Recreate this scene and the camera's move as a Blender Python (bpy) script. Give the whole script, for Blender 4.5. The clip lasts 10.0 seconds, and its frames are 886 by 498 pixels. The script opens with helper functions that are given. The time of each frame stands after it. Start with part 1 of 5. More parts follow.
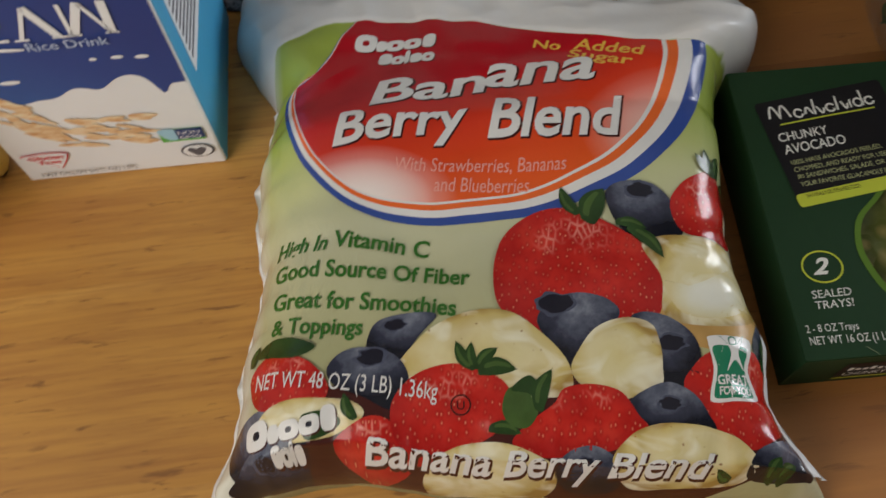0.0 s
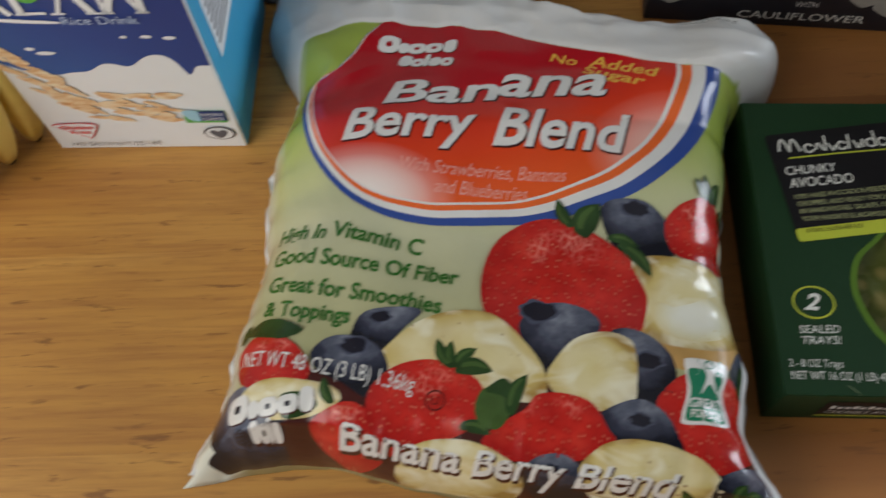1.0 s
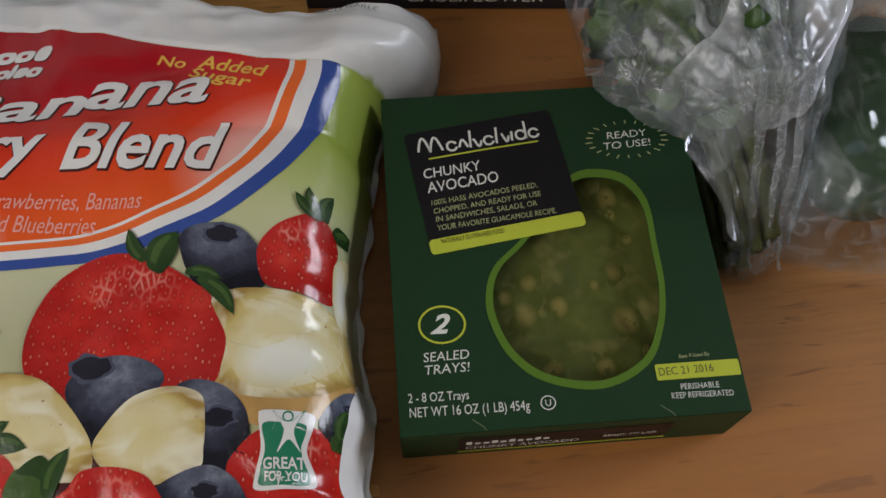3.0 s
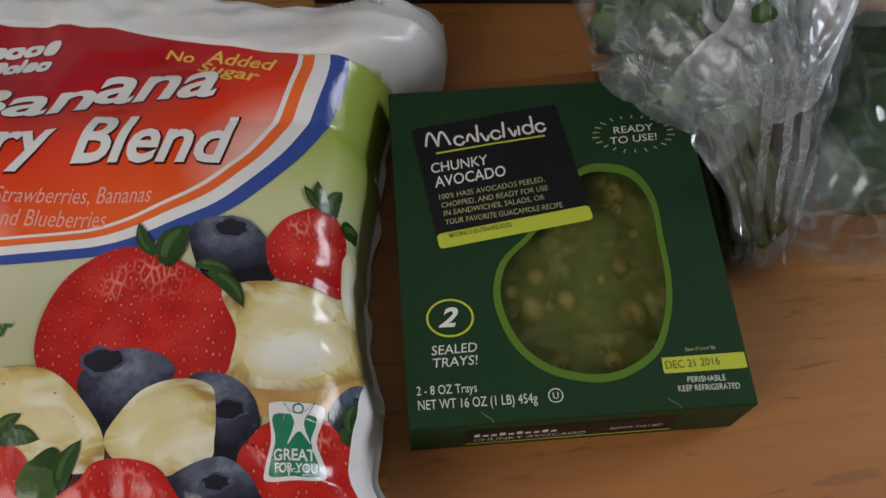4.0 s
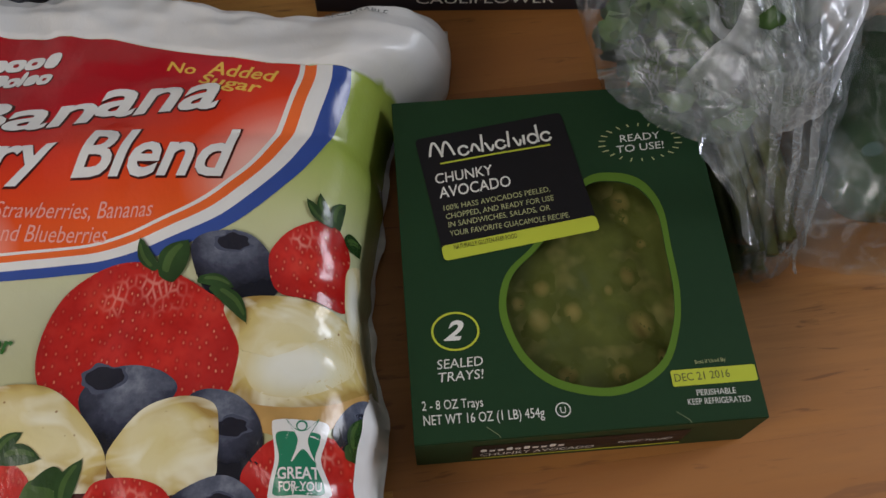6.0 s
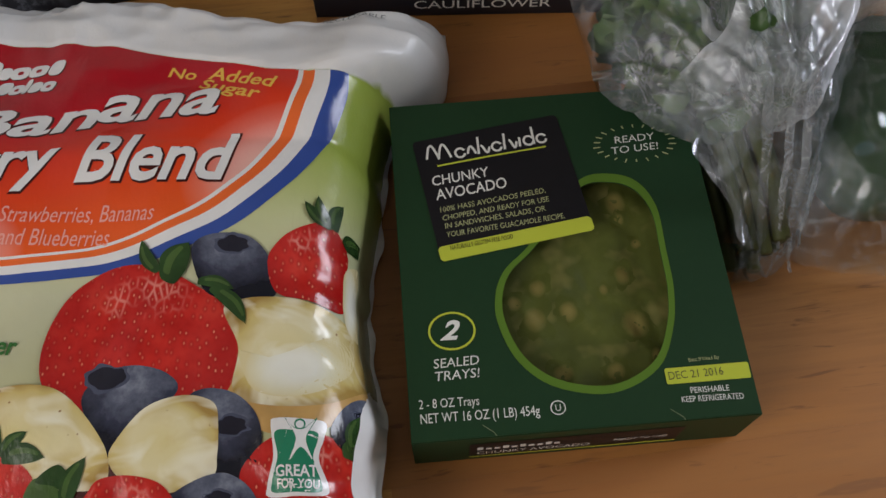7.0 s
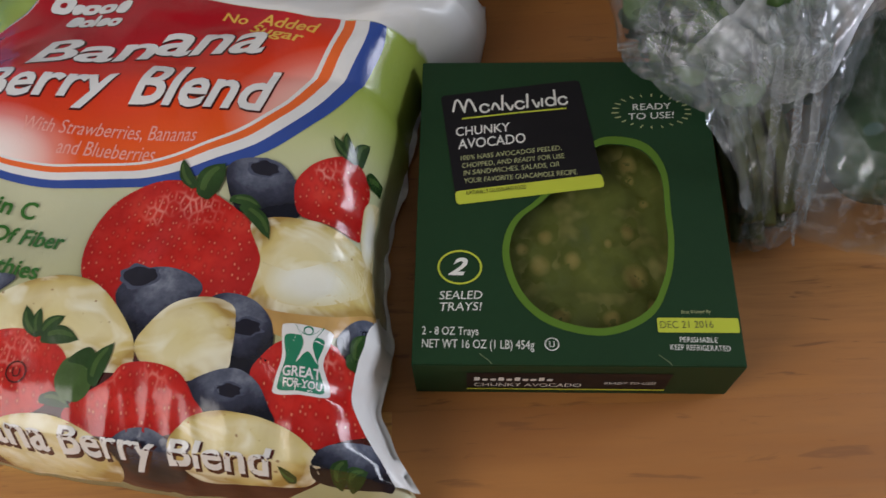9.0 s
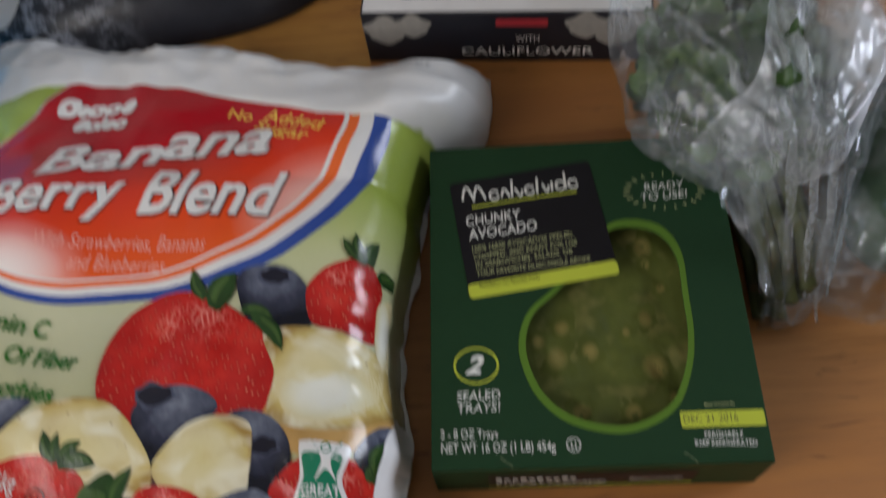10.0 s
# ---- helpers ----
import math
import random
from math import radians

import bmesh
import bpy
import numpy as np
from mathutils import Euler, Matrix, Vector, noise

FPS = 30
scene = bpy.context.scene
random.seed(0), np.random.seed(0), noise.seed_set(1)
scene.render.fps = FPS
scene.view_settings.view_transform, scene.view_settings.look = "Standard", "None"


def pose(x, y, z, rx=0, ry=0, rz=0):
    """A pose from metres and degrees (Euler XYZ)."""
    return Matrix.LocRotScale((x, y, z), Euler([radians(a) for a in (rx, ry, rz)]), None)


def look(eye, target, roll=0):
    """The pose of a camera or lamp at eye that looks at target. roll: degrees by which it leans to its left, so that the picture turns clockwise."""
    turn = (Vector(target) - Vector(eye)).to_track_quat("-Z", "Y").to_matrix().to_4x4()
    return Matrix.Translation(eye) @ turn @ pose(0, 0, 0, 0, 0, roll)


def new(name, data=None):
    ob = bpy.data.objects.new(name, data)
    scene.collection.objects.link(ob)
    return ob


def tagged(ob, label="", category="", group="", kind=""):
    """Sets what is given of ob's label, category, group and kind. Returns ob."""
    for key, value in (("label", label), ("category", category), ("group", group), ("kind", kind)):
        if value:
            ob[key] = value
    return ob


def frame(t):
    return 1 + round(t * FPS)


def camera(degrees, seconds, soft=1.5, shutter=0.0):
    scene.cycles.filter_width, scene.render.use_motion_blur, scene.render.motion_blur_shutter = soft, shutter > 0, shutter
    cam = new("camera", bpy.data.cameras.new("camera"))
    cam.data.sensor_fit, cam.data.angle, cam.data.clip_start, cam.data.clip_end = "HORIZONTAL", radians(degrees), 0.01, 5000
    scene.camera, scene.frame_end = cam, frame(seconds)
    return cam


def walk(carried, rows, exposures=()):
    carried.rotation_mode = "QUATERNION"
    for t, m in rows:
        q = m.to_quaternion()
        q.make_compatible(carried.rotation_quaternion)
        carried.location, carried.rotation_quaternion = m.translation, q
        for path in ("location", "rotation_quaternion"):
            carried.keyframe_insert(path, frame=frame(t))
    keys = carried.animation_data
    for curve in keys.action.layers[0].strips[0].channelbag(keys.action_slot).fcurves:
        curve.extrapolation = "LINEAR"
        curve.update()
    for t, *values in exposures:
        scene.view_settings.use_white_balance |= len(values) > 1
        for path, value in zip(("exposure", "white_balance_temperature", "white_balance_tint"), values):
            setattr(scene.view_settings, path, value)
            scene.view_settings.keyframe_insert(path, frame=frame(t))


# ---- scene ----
cam = camera(55.2, 10.0, shutter=0.5)
PATH = [
    (0, (-0.0380, -0.1270, 0.3700), (0.0320, 0.7320, -1.4350), -3.20),
    (0.5, (-0.0420, -0.1320, 0.3670), (-0.0440, 0.7010, -1.4510), -3.40),
    (0.7, (-0.0354, -0.1348, 0.3723), (-0.0725, 0.7343, -1.4280), -4.48),
    (1, (-0.0160, -0.1360, 0.3760), (-0.0550, 0.7490, -1.4170), -4.20),
    (1.2, (0.0105, -0.1249, 0.3753), (-0.0365, 0.7789, -1.4077), -6.14),
    (1.5, (0.0510, -0.1140, 0.3690), (0.0410, 0.6990, -1.4580), -7.90),
    (1.7, (0.0792, -0.1109, 0.3603), (0.1104, 0.7062, -1.4649), -7.04),
    (2, (0.1040, -0.1030, 0.3480), (0.2330, 0.7130, -1.4740), -1.50),
    (2.2, (0.1126, -0.1012, 0.3327), (0.2619, 0.6763, -1.5038), 1.64),
    (2.5, (0.1160, -0.1030, 0.3290), (0.2880, 0.7210, -1.4850), 3.90),
    (2.7, (0.1183, -0.1093, 0.3312), (0.2676, 0.7606, -1.4636), 2.15),
    (3.8, (0.1150, -0.1120, 0.3320), (0.2370, 0.7330, -1.4760), 1.10),
    (4, (0.1150, -0.1120, 0.3330), (0.2440, 0.7450, -1.4690), 1.30),
    (4.5, (0.1150, -0.1120, 0.3330), (0.2390, 0.7550, -1.4650), 1.10),
    (5, (0.1150, -0.1090, 0.3320), (0.2280, 0.7550, -1.4680), 0.40),
    (5.5, (0.1150, -0.1050, 0.3300), (0.2340, 0.7510, -1.4730), 0.60),
    (7, (0.1210, -0.1100, 0.3350), (0.2140, 0.7610, -1.4630), -1.70),
    (7.5, (0.1210, -0.1100, 0.3340), (0.2220, 0.7580, -1.4650), -1.20),
    (8, (0.1310, -0.1150, 0.3420), (0.1530, 0.7440, -1.4630), -4.50),
    (8.2, (0.1371, -0.1271, 0.3375), (0.1353, 0.7640, -1.4525), -5.62),
    (8.5, (0.1420, -0.1350, 0.3400), (0.1540, 0.7600, -1.4490), -4.00),
    (8.7, (0.1342, -0.1485, 0.3393), (0.1391, 0.7753, -1.4346), -3.26),
    (9, (0.1340, -0.1480, 0.3410), (0.1040, 0.7660, -1.4370), -4.10),
    (9.5, (0.1370, -0.1370, 0.3370), (0.0490, 0.7370, -1.4600), -8.30),
    (9.7, (0.1387, -0.1274, 0.3368), (0.0656, 0.7356, -1.4661), -7.64),
    (10, (0.1390, -0.1150, 0.3530), (0.0640, 0.8240, -1.4110), -9.20),
]
EXPOSURE = [(0.0, 0.07, 6700, 7), (1.2, 0.09, 6300, 5), (2.0, 0.18, 6500, 10), (4.0, 0.20, 6450, 10), (8.0, 0.28, 6500, 11), (9.3, 0.34, 6300, 11), (10.0, 0.28, 6250, 10)]
walk(cam, [(t, look(eye, target, roll)) for t, eye, target, roll in PATH], EXPOSURE)

# ---- light: daylight through two windows of a closed room ----
world = bpy.data.worlds.new("world")
scene.world = world
world.use_nodes = True
sky = world.node_tree.nodes.new("ShaderNodeTexSky")
sky.sky_type, sky.sun_disc, sky.sun_elevation, sky.sun_rotation = "NISHITA", False, radians(35), radians(200)
world.node_tree.links.new(sky.outputs[0], world.node_tree.nodes["Background"].inputs[0])
world.node_tree.nodes["Background"].inputs[1].default_value = 0.12


def window_light(name, place, target, width, height, watts, colour):
    lamp = bpy.data.lights.new(name, "AREA")
    lamp.shape, lamp.size, lamp.size_y, lamp.energy, lamp.color = "RECTANGLE", width, height, watts, colour
    ob = new(name, lamp)
    ob.matrix_world = look(place, target)
    return ob


window_light("window_light_west", (-0.70, -0.45, 0.56), (-0.05, 0.08, 0.0), 0.70, 0.70, 6.0, (1.0, 0.935, 0.88))
window_light("window_light_east", (1.74, 0.30, 0.50), (-0.2, 0.12, 0.05), 0.60, 0.80, 17.0, (0.88, 0.91, 1.0))


# ---- materials ----
def nodes_of(name):
    m = bpy.data.materials.new(name)
    m.use_nodes = True
    nt = m.node_tree
    return m, nt, nt.nodes["Principled BSDF"]


def node(nt, kind, **inputs):
    n = nt.nodes.new(kind)
    for key, value in inputs.items():
        n.inputs[key.replace("_", " ")].default_value = value
    return n


def mixer(nt, fac, a, b, blend="MIX"):
    n = nt.nodes.new("ShaderNodeMix")
    n.data_type, n.blend_type = "RGBA", blend
    for slot, v in ((0, fac), (6, a), (7, b)):
        if isinstance(v, bpy.types.NodeSocket):
            nt.links.new(v, n.inputs[slot])
        else:
            n.inputs[slot].default_value = v if slot == 0 else (*v[:3], 1)
    return n.outputs[2]


def ramp(nt, fac, *stops):
    n = nt.nodes.new("ShaderNodeValToRGB")
    els = n.color_ramp.elements
    while len(els) < len(stops):
        els.new(0.5)
    for e, (p, c) in zip(els, stops):
        e.position, e.color = p, (c, c, c, 1) if isinstance(c, (int, float)) else (*c, 1)
    nt.links.new(fac, n.inputs[0])
    return n.outputs[0]


def mapped(nt, space="Object", scale=(1, 1, 1), turn=0.0, shift=(0, 0, 0)):
    tc, mp = nt.nodes.new("ShaderNodeTexCoord"), nt.nodes.new("ShaderNodeMapping")
    nt.links.new(tc.outputs[space], mp.inputs[0])
    mp.inputs["Scale"].default_value, mp.inputs["Rotation"].default_value = scale, (0, 0, turn)
    mp.inputs["Location"].default_value = shift
    return mp.outputs[0]


def noise_of(nt, vec, scale, detail=4.0, rough=0.55, distort=0.0):
    n = node(nt, "ShaderNodeTexNoise", Scale=scale, Detail=detail, Roughness=rough, Distortion=distort)
    nt.links.new(vec, n.inputs["Vector"])
    return n.outputs["Fac"]


def voro(nt, vec, scale, feature="F1"):
    n = node(nt, "ShaderNodeTexVoronoi", Scale=scale, Randomness=0.7)
    n.feature, n.voronoi_dimensions = feature, "2D"
    nt.links.new(vec, n.inputs["Vector"])
    return n.outputs["Distance"]


def math_of(nt, op, a, b=0.0, c=0.0):
    n = nt.nodes.new("ShaderNodeMath")
    n.operation = op
    for i, v in enumerate((a, b, c)):
        if isinstance(v, bpy.types.NodeSocket):
            nt.links.new(v, n.inputs[i])
        else:
            n.inputs[i].default_value = v
    return n.outputs[0]


def axes_of(nt, vec):
    n = nt.nodes.new("ShaderNodeSeparateXYZ")
    nt.links.new(vec, n.inputs[0])
    return n.outputs


def bump(nt, bsdf, height, strength=0.2, distance=0.001):
    n = node(nt, "ShaderNodeBump", Strength=strength, Distance=distance)
    nt.links.new(height, n.inputs["Height"])
    nt.links.new(n.outputs[0], bsdf.inputs["Normal"])


def plain(name, colour, rough=0.5, vary=0.15, grain=120.0, metal=0.0, coat=0.0, relief=0.1, sheen_ior=1.45):
    """One paint, ink or board: mottled at two scales, with a fine relief."""
    m, nt, b = nodes_of(name)
    vec = mapped(nt)
    n1, n2 = noise_of(nt, vec, grain), noise_of(nt, vec, grain * 0.12, 2)
    dark, light = [c * (1 - vary) for c in colour], [min(1, c * (1 + vary)) for c in colour]
    col = mixer(nt, math_of(nt, "MULTIPLY_ADD", n1, 0.5, math_of(nt, "MULTIPLY", n2, 0.5)), dark, light)
    nt.links.new(col, b.inputs["Base Color"])
    b.inputs["Roughness"].default_value, b.inputs["Metallic"].default_value = rough, metal
    b.inputs["Coat Weight"].default_value, b.inputs["Coat Roughness"].default_value = coat, 0.15
    b.inputs["IOR"].default_value = sheen_ior
    bump(nt, b, n1, relief, 0.0004)
    return m


def film_print(b, nt, vec, rough=0.17):
    """The gloss and fine crinkle that all printing on the frozen fruit bag shares."""
    b.inputs["Roughness"].default_value = rough
    b.inputs["Coat Weight"].default_value, b.inputs["Coat Roughness"].default_value = 0.10, 0.12
    b.inputs["IOR"].default_value = 1.42
    broad = noise_of(nt, mapped(nt, "Object", (1, 0.5, 1)), 55, 4, 0.6)
    fine = noise_of(nt, mapped(nt, "Object", (1, 0.7, 1), 0.5), 190, 3, 0.6, 0.8)
    bump(nt, b, math_of(nt, "MULTIPLY_ADD", fine, 0.22, broad), 0.42, 0.0018)


def print_ink(name, colour, vary=0.08, rough=0.20):
    m, nt, b = nodes_of(name)
    vec = mapped(nt)
    nt.links.new(mixer(nt, noise_of(nt, vec, 90, 3), [c * (1 - vary) for c in colour], [min(1, c * (1 + vary)) for c in colour]), b.inputs["Base Color"])
    film_print(b, nt, vec, rough)
    return m


def wood_material(name, tone):
    m, nt, b = nodes_of(name)
    info = nt.nodes.new("ShaderNodeObjectInfo")
    rnd = info.outputs["Random"]
    tc = nt.nodes.new("ShaderNodeTexCoord")
    add = nt.nodes.new("ShaderNodeVectorMath")
    comb = nt.nodes.new("ShaderNodeCombineXYZ")
    nt.links.new(math_of(nt, "MULTIPLY", rnd, 7.0), comb.inputs[0])
    nt.links.new(math_of(nt, "MULTIPLY", rnd, 3.0), comb.inputs[1])
    nt.links.new(tc.outputs["Object"], add.inputs[0])
    nt.links.new(comb.outputs[0], add.inputs[1])

    def streak(sx, sy):
        mp = nt.nodes.new("ShaderNodeMapping")
        nt.links.new(add.outputs[0], mp.inputs[0])
        mp.inputs["Scale"].default_value = (sx, sy, 1)
        return mp.outputs[0]

    broad = noise_of(nt, streak(2.5, 22), 1.0, 4, 0.55, 0.6)
    fine = noise_of(nt, streak(14, 240), 1.0, 5, 0.65, 0.3)
    pores = noise_of(nt, streak(45, 420), 1.0, 2, 0.5)
    flecks = noise_of(nt, streak(34, 230), 1.0, 3, 0.55, 0.6)
    c = ramp(nt, broad, *((p, tuple(v * t for v, t in zip(col, tone))) for p, col in ((0.30, (0.40, 0.180, 0.042)), (0.50, (0.53, 0.270, 0.062)), (0.75, (0.62, 0.345, 0.092)))))
    c = mixer(nt, ramp(nt, fine, (0.42, 0.0), (0.68, 0.62)), c, (0.33, 0.135, 0.036))
    c = mixer(nt, ramp(nt, pores, (0.60, 0.0), (0.72, 0.38)), c, (0.26, 0.10, 0.03))
    c = mixer(nt, ramp(nt, flecks, (0.625, 0.0), (0.69, 0.75)), c, (0.18, 0.070, 0.022))
    c = mixer(nt, math_of(nt, "MULTIPLY", rnd, 0.25), c, (0.44, 0.19, 0.052))
    nt.links.new(c, b.inputs["Base Color"])
    nt.links.new(ramp(nt, fine, (0.3, 0.42), (0.7, 0.55)), b.inputs["Roughness"])
    bump(nt, b, fine, 0.12, 0.0004)
    return m


BAND = [(-.130, .116), (-.112, .122), (-.1075, .146), (-.0866, .154), (-.060, .157), (-.029, .154), (.000, .148), (.023, .1400), (.046, .1312), (.065, .1238), (.080, .1212), (.096, .1196), (.112, .1225), (.140, .1225)]


def bag_material():
    """The bag's own print: lime at its shoulders, pale below, bare white film across the top."""
    m, nt, b = nodes_of("printed bag film")
    vec = mapped(nt)
    u, v, _ = axes_of(nt, vec)
    wob = noise_of(nt, vec, 14, 2)
    lift = math_of(nt, "MULTIPLY_ADD", wob, 0.04, math_of(nt, "SUBTRACT", v, 0.02))
    k = math_of(nt, "MULTIPLY", math_of(nt, "ADD", lift, 0.02), 6.0)
    far = math_of(nt, "MAXIMUM", math_of(nt, "SUBTRACT", math_of(nt, "ABSOLUTE", u), 0.062), 0.0)
    k = math_of(nt, "MULTIPLY_ADD", math_of(nt, "MULTIPLY", far, ramp(nt, math_of(nt, "MULTIPLY", v, 8.0), (0.42, 0.0), (0.80, 1.0))), 10.0, k)
    c = ramp(nt, k, (0.0, (0.42, 0.415, 0.22)), (0.28, (0.53, 0.53, 0.35)), (0.55, (0.47, 0.52, 0.20)), (0.85, (0.32, 0.41, 0.07)))
    # the free edges are clear film, whitish over the fruit
    low = ramp(nt, math_of(nt, "MULTIPLY_ADD", u, 3.5, 0.5), *((q[0] * 3.5 + 0.5, q[1] * 5) for q in BAND))
    band = math_of(nt, "SUBTRACT", v, math_of(nt, "MULTIPLY", low, 0.2))
    white = ramp(nt, math_of(nt, "MULTIPLY_ADD", band, 300.0, 0.5), (0.35, 0.0), (0.65, 1.0))
    side = math_of(nt, "ABSOLUTE", math_of(nt, "ADD", u, 0.005))
    c = mixer(nt, ramp(nt, math_of(nt, "MULTIPLY", side, 8.0), (0.89, 0.0), (0.95, 0.5)), c, mixer(nt, ramp(nt, math_of(nt, "MULTIPLY", v, 8.0), (0.55, 0.0), (0.95, 1.0)), (0.62, 0.61, 0.46), (0.36, 0.44, 0.09)))
    left = ramp(nt, math_of(nt, "MULTIPLY", u, -8.0), (0.835, 0.0), (0.895, 0.7))
    c = mixer(nt, left, c, (0.68, 0.68, 0.64))
    c = mixer(nt, white, c, (0.70, 0.695, 0.685))
    nt.links.new(c, b.inputs["Base Color"])
    film_print(b, nt, vec)
    nt.links.new(math_of(nt, "MULTIPLY_ADD", white, 0.14, 0.20), b.inputs["Roughness"])
    return m


def oval_material():
    m, nt, b = nodes_of("red oval ink")
    vec = mapped(nt)
    u, v, _ = axes_of(nt, vec)
    k = math_of(nt, "ADD", math_of(nt, "MULTIPLY", v, 8.0), math_of(nt, "MULTIPLY", u, -2.5))
    k = math_of(nt, "MULTIPLY_ADD", noise_of(nt, vec, 20, 1), 0.1, k)
    c = ramp(nt, k, (0.30, (0.80, 0.13, 0.02)), (0.62, (0.72, 0.058, 0.013)), (0.95, (0.50, 0.008, 0.014)), (1.0, (0.40, 0.006, 0.014)))

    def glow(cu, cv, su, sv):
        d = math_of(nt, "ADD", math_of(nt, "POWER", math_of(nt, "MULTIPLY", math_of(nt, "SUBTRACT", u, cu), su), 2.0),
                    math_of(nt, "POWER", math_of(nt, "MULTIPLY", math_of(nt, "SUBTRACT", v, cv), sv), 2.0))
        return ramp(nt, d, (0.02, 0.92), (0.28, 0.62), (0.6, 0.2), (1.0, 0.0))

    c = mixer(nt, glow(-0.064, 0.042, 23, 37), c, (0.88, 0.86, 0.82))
    # the film's sheen near the right end, painted pale into the ink
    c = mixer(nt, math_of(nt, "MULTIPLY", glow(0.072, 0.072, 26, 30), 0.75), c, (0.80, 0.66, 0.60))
    nt.links.new(c, b.inputs["Base Color"])
    film_print(b, nt, vec)
    return m


def strawberry_material():
    m, nt, b = nodes_of("printed strawberry")
    vec = mapped(nt)
    gen = mapped(nt, "Generated")
    gx, gy, _ = axes_of(nt, gen)
    n = noise_of(nt, vec, 70, 3)
    c = ramp(nt, n, (0.3, (0.40, 0.011, 0.009)), (0.55, (0.55, 0.023, 0.016)), (0.8, (0.66, 0.056, 0.032)))
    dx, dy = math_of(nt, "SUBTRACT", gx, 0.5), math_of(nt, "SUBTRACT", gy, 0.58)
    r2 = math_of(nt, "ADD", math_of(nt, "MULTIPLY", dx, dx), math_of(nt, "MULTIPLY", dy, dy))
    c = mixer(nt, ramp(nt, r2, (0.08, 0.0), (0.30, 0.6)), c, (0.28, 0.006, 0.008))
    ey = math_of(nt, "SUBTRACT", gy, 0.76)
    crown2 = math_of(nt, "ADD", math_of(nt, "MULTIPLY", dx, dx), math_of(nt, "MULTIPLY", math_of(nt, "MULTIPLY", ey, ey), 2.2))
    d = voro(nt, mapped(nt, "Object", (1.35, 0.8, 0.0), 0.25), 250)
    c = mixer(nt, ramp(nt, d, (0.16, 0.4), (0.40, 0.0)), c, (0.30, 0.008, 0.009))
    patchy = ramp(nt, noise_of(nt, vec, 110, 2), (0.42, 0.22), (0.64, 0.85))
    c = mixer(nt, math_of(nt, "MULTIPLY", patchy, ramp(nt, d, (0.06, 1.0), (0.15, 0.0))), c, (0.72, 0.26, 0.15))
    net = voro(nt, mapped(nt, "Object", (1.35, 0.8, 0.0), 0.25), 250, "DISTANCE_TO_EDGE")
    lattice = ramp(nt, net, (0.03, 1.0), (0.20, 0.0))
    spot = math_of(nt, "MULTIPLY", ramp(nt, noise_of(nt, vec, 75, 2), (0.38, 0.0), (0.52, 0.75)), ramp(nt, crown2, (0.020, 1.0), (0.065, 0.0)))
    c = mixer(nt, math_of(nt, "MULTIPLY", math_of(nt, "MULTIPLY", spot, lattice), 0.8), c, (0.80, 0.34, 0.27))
    nt.links.new(c, b.inputs["Base Color"])
    film_print(b, nt, vec)
    return m


def blueberry_material():
    m, nt, b = nodes_of("printed blueberry")
    vec, gen = mapped(nt), mapped(nt, "Generated")
    gx, gy, _ = axes_of(nt, gen)
    n = noise_of(nt, vec, 130, 5, 0.65)
    k = math_of(nt, "ADD", math_of(nt, "MULTIPLY", gy, 0.55), math_of(nt, "MULTIPLY", n, 0.6))
    k = math_of(nt, "ADD", k, math_of(nt, "MULTIPLY", gx, 0.12))
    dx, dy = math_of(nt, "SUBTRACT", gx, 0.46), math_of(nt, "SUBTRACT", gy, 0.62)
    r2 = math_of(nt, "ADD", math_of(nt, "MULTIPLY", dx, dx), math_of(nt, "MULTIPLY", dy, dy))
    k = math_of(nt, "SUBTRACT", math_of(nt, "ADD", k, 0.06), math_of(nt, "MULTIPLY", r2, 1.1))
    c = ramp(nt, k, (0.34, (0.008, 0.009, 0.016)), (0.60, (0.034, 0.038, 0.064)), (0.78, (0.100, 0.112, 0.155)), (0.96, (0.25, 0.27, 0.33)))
    nt.links.new(c, b.inputs["Base Color"])
    film_print(b, nt, vec)
    return m


def banana_material():
    m, nt, b = nodes_of("printed banana slice")
    vec, gen = mapped(nt), mapped(nt, "Generated")
    gx, gy, _ = axes_of(nt, gen)
    dx, dy = math_of(nt, "SUBTRACT", gx, 0.5), math_of(nt, "SUBTRACT", gy, 0.5)
    r = math_of(nt, "SQRT", math_of(nt, "ADD", math_of(nt, "MULTIPLY", dx, dx), math_of(nt, "MULTIPLY", dy, dy)))
    r = math_of(nt, "MULTIPLY_ADD", noise_of(nt, vec, 60, 2), 0.30, math_of(nt, "SUBTRACT", r, 0.16))
    c = ramp(nt, r, (0.0, (0.66, 0.57, 0.27)), (0.28, (0.70, 0.62, 0.36)), (0.44, (0.58, 0.46, 0.17)), (0.52, (0.36, 0.23, 0.06)))
    c = mixer(nt, ramp(nt, noise_of(nt, vec, 95, 3), (0.58, 0.0), (0.80, 0.35)), c, (0.56, 0.38, 0.13))
    c = mixer(nt, ramp(nt, noise_of(nt, vec, 34, 3, 0.6, 0.8), (0.48, 0.0), (0.72, 0.4)), c, (0.40, 0.27, 0.08))
    c = mixer(nt, ramp(nt, noise_of(nt, mapped(nt, "Object", (1, 1.5, 1), 0.5), 48, 2, 0.5, 1.2), (0.46, 0.0), (0.66, 0.75)), c, (0.82, 0.79, 0.62))
    c = mixer(nt, ramp(nt, noise_of(nt, vec, 330, 1), (0.74, 0.0), (0.79, 0.8)), c, (0.24, 0.11, 0.04))
    nt.links.new(c, b.inputs["Base Color"])
    film_print(b, nt, vec)
    return m


